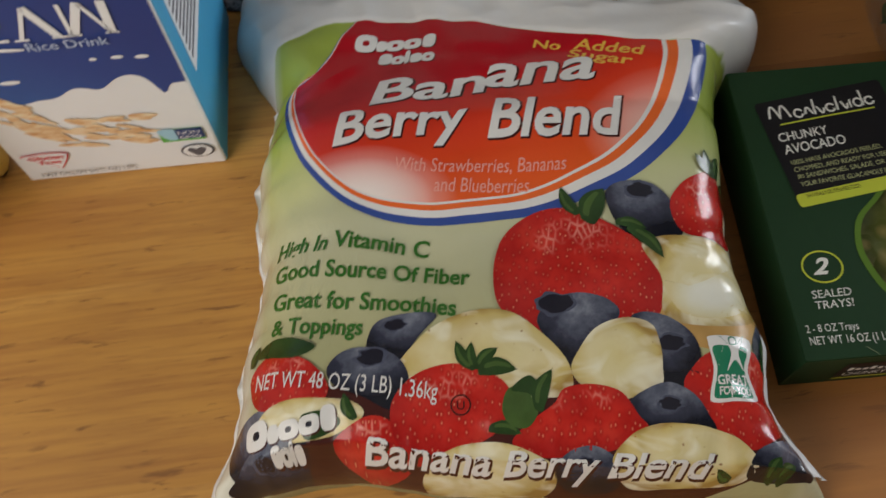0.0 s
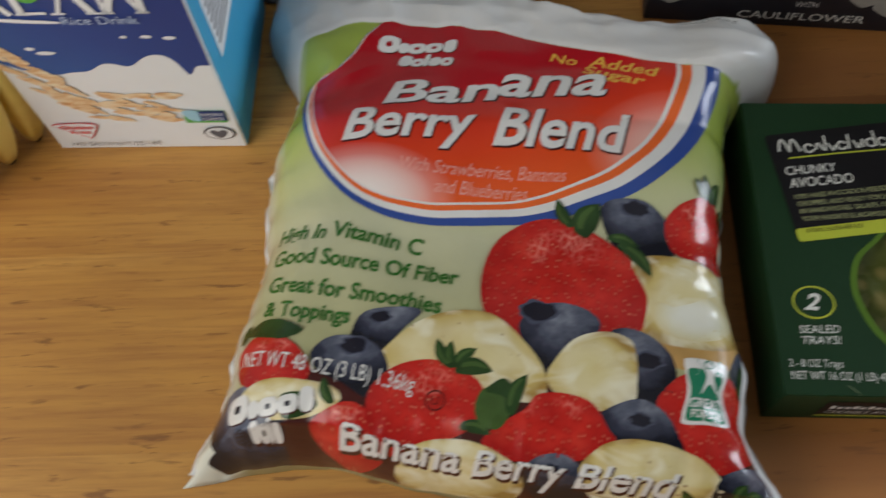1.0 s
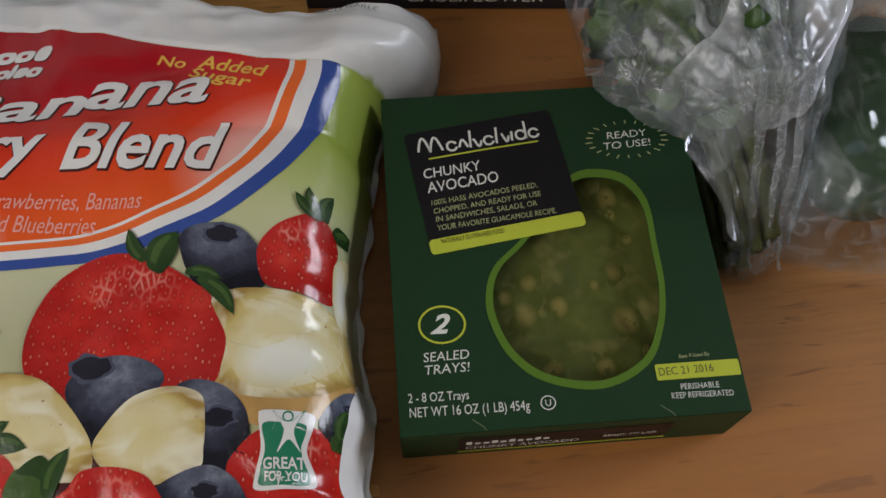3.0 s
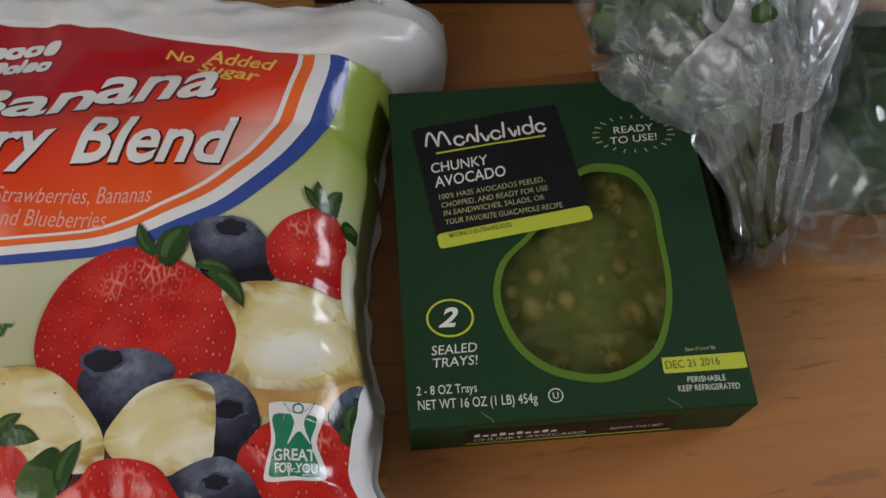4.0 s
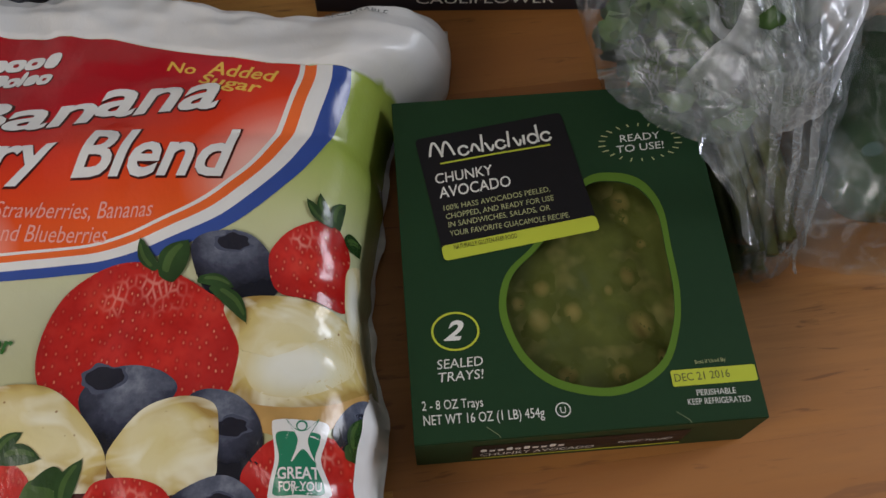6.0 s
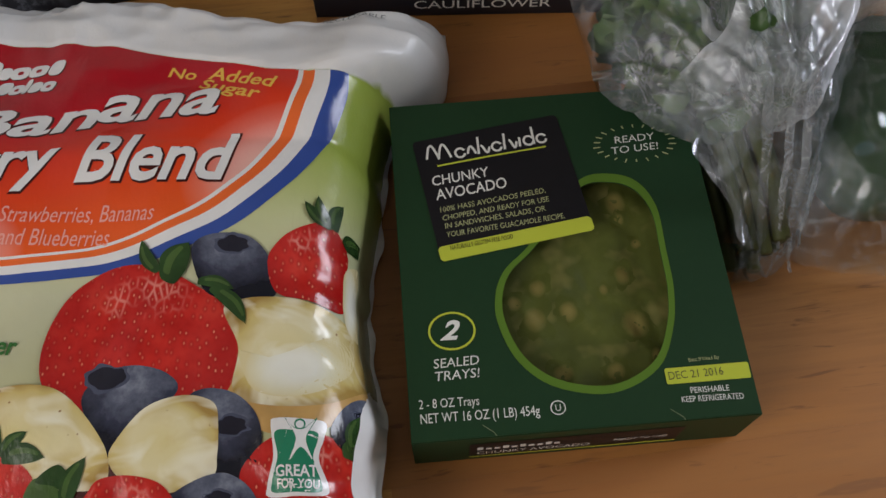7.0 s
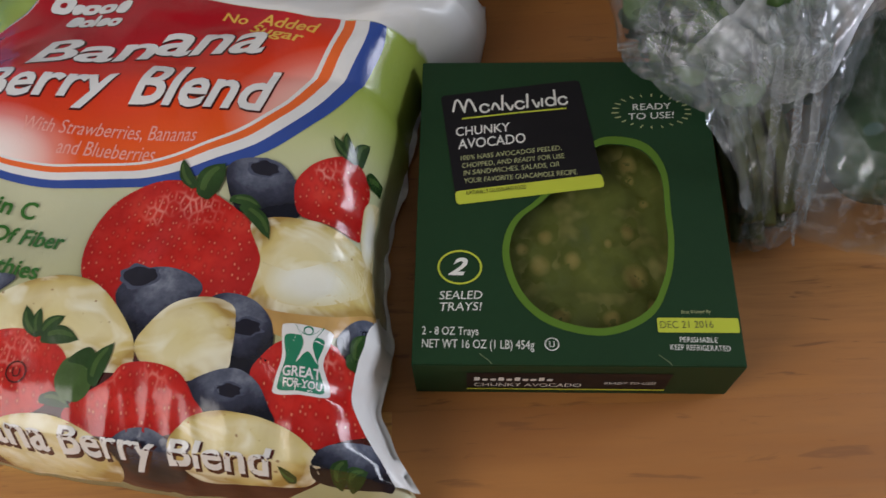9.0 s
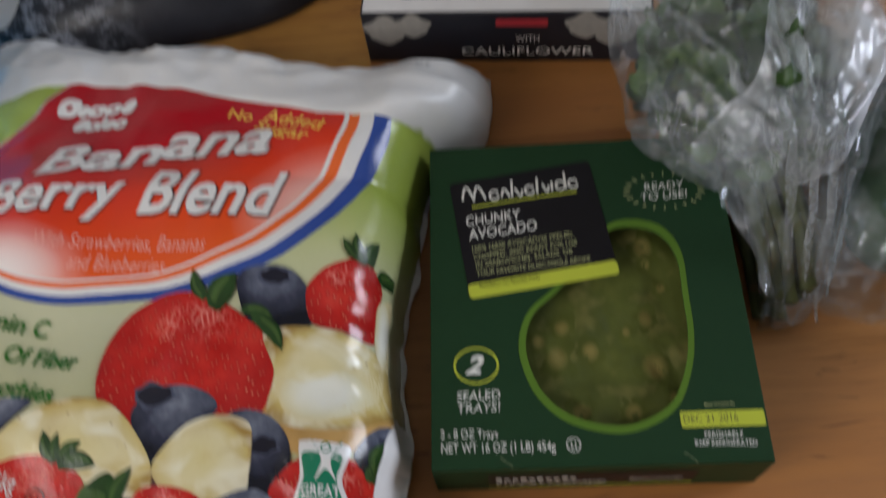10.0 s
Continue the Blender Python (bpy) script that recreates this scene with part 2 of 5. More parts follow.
def bulge_material():
    """The pale, rounded highlight on a printed banana piece, painted as colour, creamy towards its rim."""
    m, nt, b = nodes_of("banana highlight ink")
    vec = mapped(nt)
    gx, gy, _ = axes_of(nt, mapped(nt, "Generated"))
    dx, dy = math_of(nt, "SUBTRACT", gx, 0.5), math_of(nt, "SUBTRACT", gy, 0.45)
    r2 = math_of(nt, "ADD", math_of(nt, "MULTIPLY", dx, dx), math_of(nt, "MULTIPLY", dy, dy))
    r2 = math_of(nt, "MULTIPLY_ADD", noise_of(nt, vec, 90, 3), 0.10, math_of(nt, "SUBTRACT", r2, 0.05))
    nt.links.new(ramp(nt, r2, (0.02, (0.80, 0.79, 0.68)), (0.12, (0.72, 0.68, 0.48)), (0.21, (0.67, 0.58, 0.32))), b.inputs["Base Color"])
    film_print(b, nt, vec)
    return m


def film_material(name, cloud=0.16, tint=(0.93, 0.95, 0.95), crease=70.0, gathered=False):
    """Thin clear produce film: see-through, glossy, whitish where it creases."""
    m, nt, b = nodes_of(name)
    out = nt.nodes["Material Output"]
    nt.nodes.remove(b)
    vec = mapped(nt)
    clear, gloss = nt.nodes.new("ShaderNodeBsdfTransparent"), node(nt, "ShaderNodeBsdfGlossy", Roughness=0.10)
    white, thin = nt.nodes.new("ShaderNodeBsdfDiffuse"), nt.nodes.new("ShaderNodeBsdfTranslucent")
    clear.inputs[0].default_value = (*tint, 1)
    gloss.inputs[0].default_value = (0.95, 0.97, 1, 1)
    white.inputs[0].default_value = thin.inputs[0].default_value = (0.88, 0.91, 0.95, 1)
    n = noise_of(nt, mapped(nt, "Object", (1.0, 0.40, 1.0), 0.2), crease, 4, 0.6, 0.5)
    ridge = math_of(nt, "ABSOLUTE", math_of(nt, "SUBTRACT", n, 0.5))
    lines = ramp(nt, ridge, (0.0, 1.0), (0.018, 0.35), (0.06, 0.0))
    haze = ramp(nt, noise_of(nt, vec, crease * 0.3, 2), (0.35, cloud * 0.3), (0.7, cloud * 1.8))
    fac = math_of(nt, "MINIMUM", math_of(nt, "ADD", math_of(nt, "MULTIPLY", lines, 0.08 + min(cloud, 0.2)), haze), 0.88)
    shine = 1.0
    if gathered:
        gx, gy, _ = axes_of(nt, mapped(nt, "Generated"))
        dx, dy = math_of(nt, "SUBTRACT", gx, 0.5), math_of(nt, "SUBTRACT", gy, 0.5)
        r2 = math_of(nt, "ADD", math_of(nt, "MULTIPLY", dx, dx), math_of(nt, "MULTIPLY", dy, dy))
        shine = ramp(nt, math_of(nt, "MULTIPLY_ADD", noise_of(nt, vec, 120, 4, 0.6), 0.16, math_of(nt, "SUBTRACT", r2, 0.08)), (0.13, 1.0), (0.26, 0.2))
        fac = math_of(nt, "MULTIPLY", fac, shine)
    body, m1, m2 = nt.nodes.new("ShaderNodeMixShader"), nt.nodes.new("ShaderNodeMixShader"), nt.nodes.new("ShaderNodeMixShader")
    body.inputs[0].default_value = 0.45
    nt.links.new(white.outputs[0], body.inputs[1])
    nt.links.new(thin.outputs[0], body.inputs[2])
    nt.links.new(fac, m1.inputs[0])
    nt.links.new(clear.outputs[0], m1.inputs[1])
    nt.links.new(body.outputs[0], m1.inputs[2])
    lw = node(nt, "ShaderNodeLayerWeight", Blend=0.22)
    nt.links.new(math_of(nt, "MULTIPLY", math_of(nt, "MULTIPLY_ADD", lw.outputs["Fresnel"], 0.5, 0.03), shine), m2.inputs[0])
    nt.links.new(m1.outputs[0], m2.inputs[1])
    nt.links.new(gloss.outputs[0], m2.inputs[2])
    bp = node(nt, "ShaderNodeBump", Strength=0.24, Distance=0.003)
    nt.links.new(n, bp.inputs["Height"])
    nt.links.new(bp.outputs[0], gloss.inputs["Normal"])
    nt.links.new(m2.outputs[0], out.inputs[0])
    return m


wood = wood_material("honey pine wood", (1.05, 1.04, 1.0))
wood_red = wood_material("reddish pine wood", (0.76, 0.61, 0.62))
wall_paint = plain("off-white wall paint", (0.74, 0.72, 0.67), 0.8, 0.04, 30)
floor_tile = plain("beige floor", (0.36, 0.30, 0.24), 0.6, 0.2, 12)
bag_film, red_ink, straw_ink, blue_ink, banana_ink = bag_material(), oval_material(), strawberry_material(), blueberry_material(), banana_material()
ink_blue = print_ink("blue ink", (0.035, 0.075, 0.30))
ink_white = print_ink("white ink", (0.72, 0.71, 0.69))
ink_orange = print_ink("orange ink", (0.78, 0.14, 0.03))
ink_dark = print_ink("dark brown ink", (0.055, 0.012, 0.010))
ink_green = print_ink("green ink", (0.035, 0.14, 0.022))
ink_leaf = print_ink("leaf ink", (0.022, 0.055, 0.014), 0.65)
ink_leaf_light = print_ink("light leaf ink", (0.055, 0.105, 0.026), 0.5)
ink_pink = print_ink("pale pink ink", (0.80, 0.36, 0.30))
ink_yellow = print_ink("yellow ink", (0.74, 0.45, 0.07))
ink_badge = print_ink("badge green ink", (0.02, 0.19, 0.10))
ink_bloom = print_ink("blueberry bloom ink", (0.062, 0.070, 0.110), 0.4)
ink_skin = print_ink("browned banana ink", (0.50, 0.30, 0.10), 0.3)
ink_highlight = bulge_material()
ink_crown = print_ink("blueberry crown ink", (0.012, 0.012, 0.022), 0.3)
board_green = plain("dark green coated board", (0.014, 0.043, 0.017), 0.5, 0.12, 300, sheen_ior=1.25, relief=0.03)
board_black = plain("black label ink", (0.012, 0.011, 0.013), 0.4, 0.2, 200, sheen_ior=1.25, relief=0.02)
board_lime = plain("lime ink", (0.50, 0.56, 0.055), 0.45, 0.05, 200, sheen_ior=1.25, relief=0.02)
board_ring = plain("leaf green ink", (0.095, 0.185, 0.022), 0.45, 0.08, 200, sheen_ior=1.25, relief=0.02)
board_white = plain("white board ink", (0.74, 0.74, 0.70), 0.5, 0.05, 200, sheen_ior=1.25, relief=0.02)
board_pale = plain("pale lime ink", (0.42, 0.44, 0.22), 0.5, 0.1, 200, sheen_ior=1.25, relief=0.02)
board_inner = plain("raw board edge", (0.16, 0.19, 0.10), 0.7, 0.1, 200)


# ---- building helpers ----
def part(name, bm, material, parent=None, label="", smooth=True):
    me = bpy.data.meshes.new(name)
    if smooth and name.startswith("lettering"):
        bm.normal_update()
        bmesh.ops.reverse_faces(bm, faces=[f for f in bm.faces if f.normal.z < 0])
    else:
        bmesh.ops.recalc_face_normals(bm, faces=bm.faces)
    for f in bm.faces:
        f.smooth = smooth
    bm.to_mesh(me)
    bm.free()
    me.materials.append(material)
    ob = new(name, me)
    ob.parent = parent
    return tagged(ob, label)


def thing(name, m, label, category, group=""):
    ob = new(name)
    ob.matrix_world = m
    ob.empty_display_size = 0.02
    return tagged(ob, label, category, group)


def block(x0, x1, y0, y1, z0, z1, bevel=0.0, bm=None, steps=2):
    own = bmesh.new()
    bmesh.ops.create_cube(own, size=1, matrix=Matrix.Translation(((x0 + x1) / 2, (y0 + y1) / 2, (z0 + z1) / 2)) @ Matrix.Diagonal((x1 - x0, y1 - y0, z1 - z0, 1)))
    if bevel:
        bmesh.ops.bevel(own, geom=own.edges[:], offset=bevel, segments=steps, affect="EDGES", profile=0.5)
    if bm is None:
        return own
    me = bpy.data.meshes.new("joined")
    own.to_mesh(me)
    own.free()
    bm.from_mesh(me)
    bpy.data.meshes.remove(me)
    return bm


def rounded(points, per=8):
    """A closed smooth curve through a few corner points."""
    out, n = [], len(points)
    for i in range(n):
        p0, p1, p2, p3 = (Vector(points[(i + k - 1) % n]) for k in range(4))
        for s in range(per):
            t = s / per
            out.append(0.5 * (2 * p1 + (p2 - p0) * t + (2 * p0 - 5 * p1 + 4 * p2 - p3) * t * t + (3 * p1 - p0 - 3 * p2 + p3) * t ** 3))
    return out


def rect_loop(x0, x1, y0, y1, r=0.002, per=4):
    out = []
    for cx, cy, a in ((x1 - r, y1 - r, 0), (x0 + r, y1 - r, 90), (x0 + r, y0 + r, 180), (x1 - r, y0 + r, 270)):
        out += [Vector((cx + r * math.cos(radians(a + 90 * k / per)), cy + r * math.sin(radians(a + 90 * k / per)))) for k in range(per + 1)]
    return out


def patch(loop, centre, surface, lift, rings=8):
    """A star-shaped print laid on a surface: rings of vertices from its centre to its outline."""
    bm = bmesh.new()
    c = Vector(centre)
    grid = []
    for r in range(1, rings + 1):
        ring = []
        for p in loop:
            q = c + (p - c) * (r / rings)
            ring.append(bm.verts.new((q.x, q.y, surface(q.x, q.y) + lift)))
        grid.append(ring)
    mid = bm.verts.new((c.x, c.y, surface(c.x, c.y) + lift))
    n = len(loop)
    for i in range(n):
        bm.faces.new((mid, grid[0][i], grid[0][(i + 1) % n]))
        for a, b in zip(grid, grid[1:]):
            bm.faces.new((a[i], b[i], b[(i + 1) % n], a[(i + 1) % n]))
    return bm


def lettering(body, p0, p1, height, surface, lift, shear=0.0, weight=0.0, arch=0.0, cut=0.002):
    """Words set between two points of a surface, at the given cap height, lying on it."""
    cu = bpy.data.curves.new("letters", "FONT")
    cu.body, cu.size, cu.shear, cu.offset, cu.resolution_u = body, 1.0, shear, weight, 3
    ob = new("letters", cu)
    me = bpy.data.meshes.new_from_object(ob)
    bpy.data.objects.remove(ob)
    bpy.data.curves.remove(cu)
    bm = bmesh.new()
    bm.from_mesh(me)
    bpy.data.meshes.remove(me)
    xs = [v.co.x for v in bm.verts]
    x0, x1 = min(xs), max(xs)
    a, b = Vector(p0), Vector(p1)
    along = (b - a).normalized()
    up, length = Vector((-along.y, along.x)), (b - a).length
    for v in bm.verts:
        s = (v.co.x - x0) / (x1 - x0)
        q = a + along * (s * length) + up * (v.co.y / 0.70 * height + arch * 4 * s * (1 - s))
        v.co = (q.x, q.y, 0)
    for _ in range(6):
        long = [e for e in bm.edges if e.calc_length() > cut]
        if not long:
            break
        bmesh.ops.subdivide_edges(bm, edges=long, cuts=1)
        bmesh.ops.triangulate(bm, faces=bm.faces[:])
    for v in bm.verts:
        v.co.z = surface(v.co.x, v.co.y) + lift
    return bm


def flat(z):
    return lambda x, y: z


def tube(points, radii, seg=10, squash=1.0, bm=None):
    """A tapering tube along a line of points, closed at both ends."""
    bm = bm or bmesh.new()
    rings = []
    for i, p in enumerate(points):
        p = Vector(p)
        d = (Vector(points[min(i + 1, len(points) - 1)]) - Vector(points[max(i - 1, 0)])).normalized()
        side = d.cross(Vector((0, 0, 1)))
        side = side.normalized() if side.length > 1e-4 else Vector((1, 0, 0))
        up = side.cross(d)
        rings.append([bm.verts.new(p + (side * math.cos(a) + up * math.sin(a) * squash) * radii[i]) for a in (2 * math.pi * k / seg for k in range(seg))])
    for a, b in zip(rings, rings[1:]):
        for k in range(seg):
            bm.faces.new((a[k], a[(k + 1) % seg], b[(k + 1) % seg], b[k]))
    bm.faces.new(rings[0])
    bm.faces.new(rings[-1])
    return bm


# ---- the room, plain, round the table ----
FLOOR = -0.75
tagged(part("floor", block(-2, 2, -2, 2, FLOOR - 0.1, FLOOR), floor_tile), "beige kitchen floor", "floor", kind="structure")
tagged(part("ceiling", block(-2, 2, -2, 2, 1.75, 1.85), wall_paint), "plain off-white ceiling", "ceiling", kind="structure")
tagged(part("wall_north", block(-2, 2, 2.0, 2.1, FLOOR, 1.75), wall_paint), "plain off-white wall", "wall", kind="structure")
tagged(part("wall_south", block(-2, 2, -2.1, -2.0, FLOOR, 1.75), wall_paint), "plain off-white wall", "wall", kind="structure")


def pierced_wall(name, m, half, lo, hi, z0, z1):
    """A wall of length 2 * half along its own x, with one window opening."""
    bm = block(-half, lo, 0, .12, FLOOR, 1.75)
    block(hi, half, 0, .12, FLOOR, 1.75, bm=bm)
    block(lo, hi, 0, .12, FLOOR, z0, bm=bm)
    block(lo, hi, 0, .12, z1, 1.75, bm=bm)
    ob = part(name, bm, wall_paint, smooth=False)
    ob.matrix_world = m
    return tagged(ob, "plain off-white wall with a window opening", "wall", kind="structure")


pierced_wall("wall_west", pose(-0.86, 0, 0, 0, 0, 90) @ pose(0, -0.12, 0), 2.0, -0.82, -0.08, 0.19, 0.93)
pierced_wall("wall_east", pose(1.9, 0, 0, 0, 0, -90) @ pose(0, -0.12, 0), 2.0, -0.62, 0.02, 0.08, 0.92)

# ---- the table: jointed boards on four legs ----
table = thing("table", pose(0, 0, 0), "honey-coloured pine table top of jointed boards", "table")
for sx in (-0.56, 0.72):
    for sy in (-0.32, 0.72):
        part("leg", block(sx - 0.035, sx + 0.035, sy - 0.035, sy + 0.035, FLOOR, -0.03, 0.004), wood, table)
part("apron", block(-0.54, 0.70, -0.30, 0.70, -0.09, -0.03, 0.002), wood, table)

# ---- the bag of frozen fruit ----
LEFT = [(-.082, -.133), (-.068, -.128), (-.047, -.1225), (-.03, -.119), (-.01, -.118), (.011, -.1145), (.028, -.1120), (.057, -.116), (.09, -.1157), (.12, -.1105), (.136, -.118), (.158, -.130), (.175, -.137), (.225, -.134)]
RIGHT = [(-.082, .127), (-.0755, .1245), (-.0665, .118), (-.055, .110), (-.043, .1045), (-.03, .106), (-.019, .1075), (-.004, .1045), (.011, .1020), (.03, .1005), (.053, .1015), (.0665, .1045), (.0945, .107), (.116, .110), (.124, .117), (.131, .130), (.145, .1375), (.165, .139), (.22, .137)]
PROFILE = [(-.085, .50), (-.07, .66), (-.06, .80), (-.05, .90), (-.025, 1), (.03, 1.0), (.06, 1.06), (.085, 1.06), (.105, .92), (.125, .79), (.14, .74), (.16, .68), (.18, .60), (.225, .50)]
TOP = [(-.14, .220), (-.12, .216), (-.086, .2045), (-.063, .197), (-.04, .200), (-.017, .2025), (.004, .200), (.035, .186), (.064, .181), (.0865, .184), (.12, .186), (.14, .180)]
VS = np.linspace(-0.09, 0.24, 331)


def softened(table_, width):
    ys = np.interp(VS, [p[0] for p in table_], [p[1] for p in table_])
    k = np.exp(-0.5 * (np.arange(-12, 13) / width) ** 2)
    return np.convolve(np.pad(ys, 12, mode="edge"), k / k.sum(), mode="valid")


LEFT_S, RIGHT_S, PROFILE_S = softened(LEFT, 3), softened(RIGHT, 3), softened(PROFILE, 3)


def bag_edges(v):
    wob = 0.0034 * noise.noise((v * 34, 3.1, 0)) + 0.0018 * noise.noise((v * 95, 7.7, 0))
    return float(np.interp(v, VS, LEFT_S)) + wob, float(np.interp(v, VS, RIGHT_S)) - wob * 0.45


LOW = [(-.135, -.0775), (-.115, -.0710), (-.0885, -.0655), (-.0707, -.0645), (-.0517, -.0670), (-.0282, -.0715), (0, -.0740), (.03, -.0765), (.06, -.0772), (.09, -.0785), (.13, -.0815)]


def bag_low(u):
    """Where the lower edge of the film lies, drawn up in the middle."""
    return float(np.interp(u, [p[0] for p in LOW], [p[1] for p in LOW])) + 0.0008 * noise.noise((u * 70, 5, 0))


def bag_top(u):
    """Where the uneven upper edge of the film lies."""
    return float(np.interp(u, [p[0] for p in TOP], [p[1] for p in TOP])) + 0.0016 * noise.noise((u * 60, 2, 0))


def band_low(u):
    return float(np.interp(u, [p[0] for p in BAND], [p[1] for p in BAND]))


def bag_height(u, v):
    a, b = bag_edges(v)
    s = min(1.0, abs((2 * u - a - b) / (b - a)))
    body = (1 - s ** ((14.0 if v > 0.122 else 10.0) if 2 * u > a + b else 5.5)) ** 0.61
    z = 0.002 + 0.054 * body * float(np.interp(v, VS, PROFILE_S))
    # the fruit is heaped towards one shoulder, and the film closes along its upper edge
    z *= 1 + 0.33 * min(1.0, max(0.0, u / 0.095)) ** 1.5 * max(0.0, 1 - ((v - 0.125) / 0.035) ** 2)
    z *= min(1.0, max(0.0, (bag_top(u) - v) / 0.020)) ** 0.5
    z *= min(1.0, max(0.0, (v - bag_low(u)) / 0.009)) ** 0.5
    # lumps of frozen fruit, creases from the seams, drawn folds under the top
    lump = 0.0034 * noise.noise((u * 30, v * 30, 1.3)) + 0.0007 * noise.noise((u * 70, v * 60, 4.2))
    seam = max(0.0, s - 0.55) / 0.45
    fold = 0.0032 * seam * (0.6 + noise.noise((v * 18, 1.0, 6.0))) * (1 - abs(noise.noise((v * 58 + s * 2, s * 2.5 + (3 if u > 0 else 0), 9.0))) * 2.4)
    ends = max(0.0, min(1.0, (-0.035 - v) / 0.035))
    fold += 0.0016 * ends * (1 - abs(noise.noise((u * 75, v * 20, 2.0))) * 2.4)
    fold += 0.0024 * seam * (0.3 - abs(noise.noise((u * 48 + v * 14, v * 22 - u * 9, 12.0))))
    top = max(0.0, 1 - abs(v - 0.125) / 0.03)
    fold += 0.0030 * top * noise.noise((u * 16 + v * 30, v * 60, 5.5)) + max(0.0, min(1.0, (v - 0.138) / 0.02)) * (0.0045 * (0.3 - abs(noise.noise((u * 30 + v * 12, v * 42 + u * 10, 8.5)))) + 0.0030 * (0.3 - abs(noise.noise((u * 75, v * 50 + u * 30, 3.5)))))
    over = min(1.0, max(0.0, (v - band_low(u)) / 0.002))
    return z + (lump + fold) * min(1.0, body * 1.3) + 0.0012 * over * over * (3 - 2 * over) * min(1.0, body * 1.5)


def bag_body():
    bm = bmesh.new()
    nu, nv = 150, 170
    tops, lows = [], []
    for j in range(nv + 1):
        v0 = j / nv
        row, low = [], []
        for i in range(nu + 1):
            s = math.sin((i / nu - 0.5) * math.pi * 0.96) / math.sin(math.pi * 0.48)
            top_v = bag_top(-0.001 + s * 0.134)
            low_v = bag_low(-0.001 + s * 0.134)
            v = low_v + (top_v - low_v) * v0
            a, b = bag_edges(v)
            u = (a + b) / 2 + s * (b - a) / 2
            z = bag_height(u, v)
            edge = i in (0, nu) or j in (0, nv)
            row.append(bm.verts.new((u, v, max(z, 0.0022))))
            low.append(row[-1] if edge else bm.verts.new((u, v, 0.0012)))
        tops.append(row)
        lows.append(low)
    for j in range(nv):
        for i in range(nu):
            bm.faces.new((tops[j][i], tops[j][i + 1], tops[j + 1][i + 1], tops[j + 1][i]))
            f = [lows[j][i], lows[j + 1][i], lows[j + 1][i + 1], lows[j][i + 1]]
            if len(set(f)) > 2:
                try:
                    bm.faces.new(list(dict.fromkeys(f)))
                except ValueError:
                    pass
    return bm


fruit_bag = thing("frozen_fruit_bag", pose(0, 0, 0, 0, 0, -5.5), "plump printed plastic bag of frozen fruit lying on table", "food bag")
part("film_body", bag_body(), bag_film, fruit_bag, "glossy printed plastic film, white across the top")
layer = [0.0003]


def up_layer(step=0.000004):
    layer[0] += step
    return layer[0]


OVAL = [(-.1010, .1130), (-.0939, .0791), (-.0808, .0547), (-.0610, .0377), (-.0335, .0310), (-.0030, .0325), (.0234, .0365), (.0515, .0476), (.0713, .0630), (.0849, .0810),
        (.0935, .1010), (.0968, .1170), (.0930, .1330), (.0700, .1450), (.0345, .1500), (-.0035, .1560), (-.0367, .1600), (-.0590, .1640), (-.0720, .1480), (-.0860, .1230)]


def annulus(outer, inner, surface, lift, rings):
    bm = bmesh.new()
    grid = [[bm.verts.new((q.x, q.y, surface(q.x, q.y) + lift)) for q in (a + (b - a) * (r / rings) for a, b in zip(outer, inner))] for r in range(rings + 1)]
    n = len(outer)
    for a, b in zip(grid, grid[1:]):
        for i in range(n):
            bm.faces.new((a[i], a[(i + 1) % n], b[(i + 1) % n], b[i]))
    return bm


def oval_loop(scale):
    """The oval's outline drawn in: most along its lower edge and its end, hardly at its left shoulder."""
    about = Vector((-0.062, 0.158))
    tall = 1 - (1 - scale) * 0.62
    loop = rounded([(about.x + (p[0] - about.x) * scale, about.y + (p[1] - about.y) * tall) for p in OVAL], 10)
    return [Vector((p.x, min(p.y, band_low(p.x)))) for p in loop]


for name, ink, a, b in (("blue_border", ink_blue, 1.0, 0.955), ("white_border", ink_white, 0.955, 0.915), ("orange_border", ink_orange, 0.915, 0.885), ("white_line", ink_white, 0.885, 0.872)):
    part(name, annulus(oval_loop(a), oval_loop(b), bag_height, 0.0003, 5), ink, fruit_bag)
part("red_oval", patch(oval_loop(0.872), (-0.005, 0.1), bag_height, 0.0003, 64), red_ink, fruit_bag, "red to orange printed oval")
layer[0] = 0.0004


band_film = print_ink("white bag film", (0.70, 0.695, 0.685), 0.10, 0.36)


def side_seam(right):
    """The crimped free edge of film along one side."""
    bm, rows = bmesh.new(), []
    for i in range(161):
        v = -0.072 + 0.196 * i / 160
        a, b = bag_edges(v)
        e, out = (b, 1) if right else (a, -1)
        low = min(1.0, max(0.0, (-0.004 - v) / 0.015)) * right
        w = 0.0045 + 0.0045 * low + 0.0022 * noise.noise((v * 70, right * 5, 1))
        row = []
        for k in range(5):
            t = k / 4
            u = e + out * (-0.0030 - 0.0040 * low + w * t)
            z = 0.0085 - 0.003 * t + 0.0035 * noise.noise((v * 85, t * 1.5 + right * 7, 4)) + 0.0015 * noise.noise((v * 210, t, 2))
            if low and u < e - 0.0006:
                z = max(z, bag_height(u, v) + 0.0008 * low)
            row.append(bm.verts.new((u, v, z + 0.010 * low * t)))
        rows.append(row)
    for p, q in zip(rows, rows[1:]):
        for k in range(4):
            bm.faces.new((p[k], q[k], q[k + 1], p[k + 1]))
    return bm


for right in (0, 1):
    part("side_seam", side_seam(right), band_film, fruit_bag, "crimped whitish film edge")


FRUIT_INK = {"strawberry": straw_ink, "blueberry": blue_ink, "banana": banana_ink}


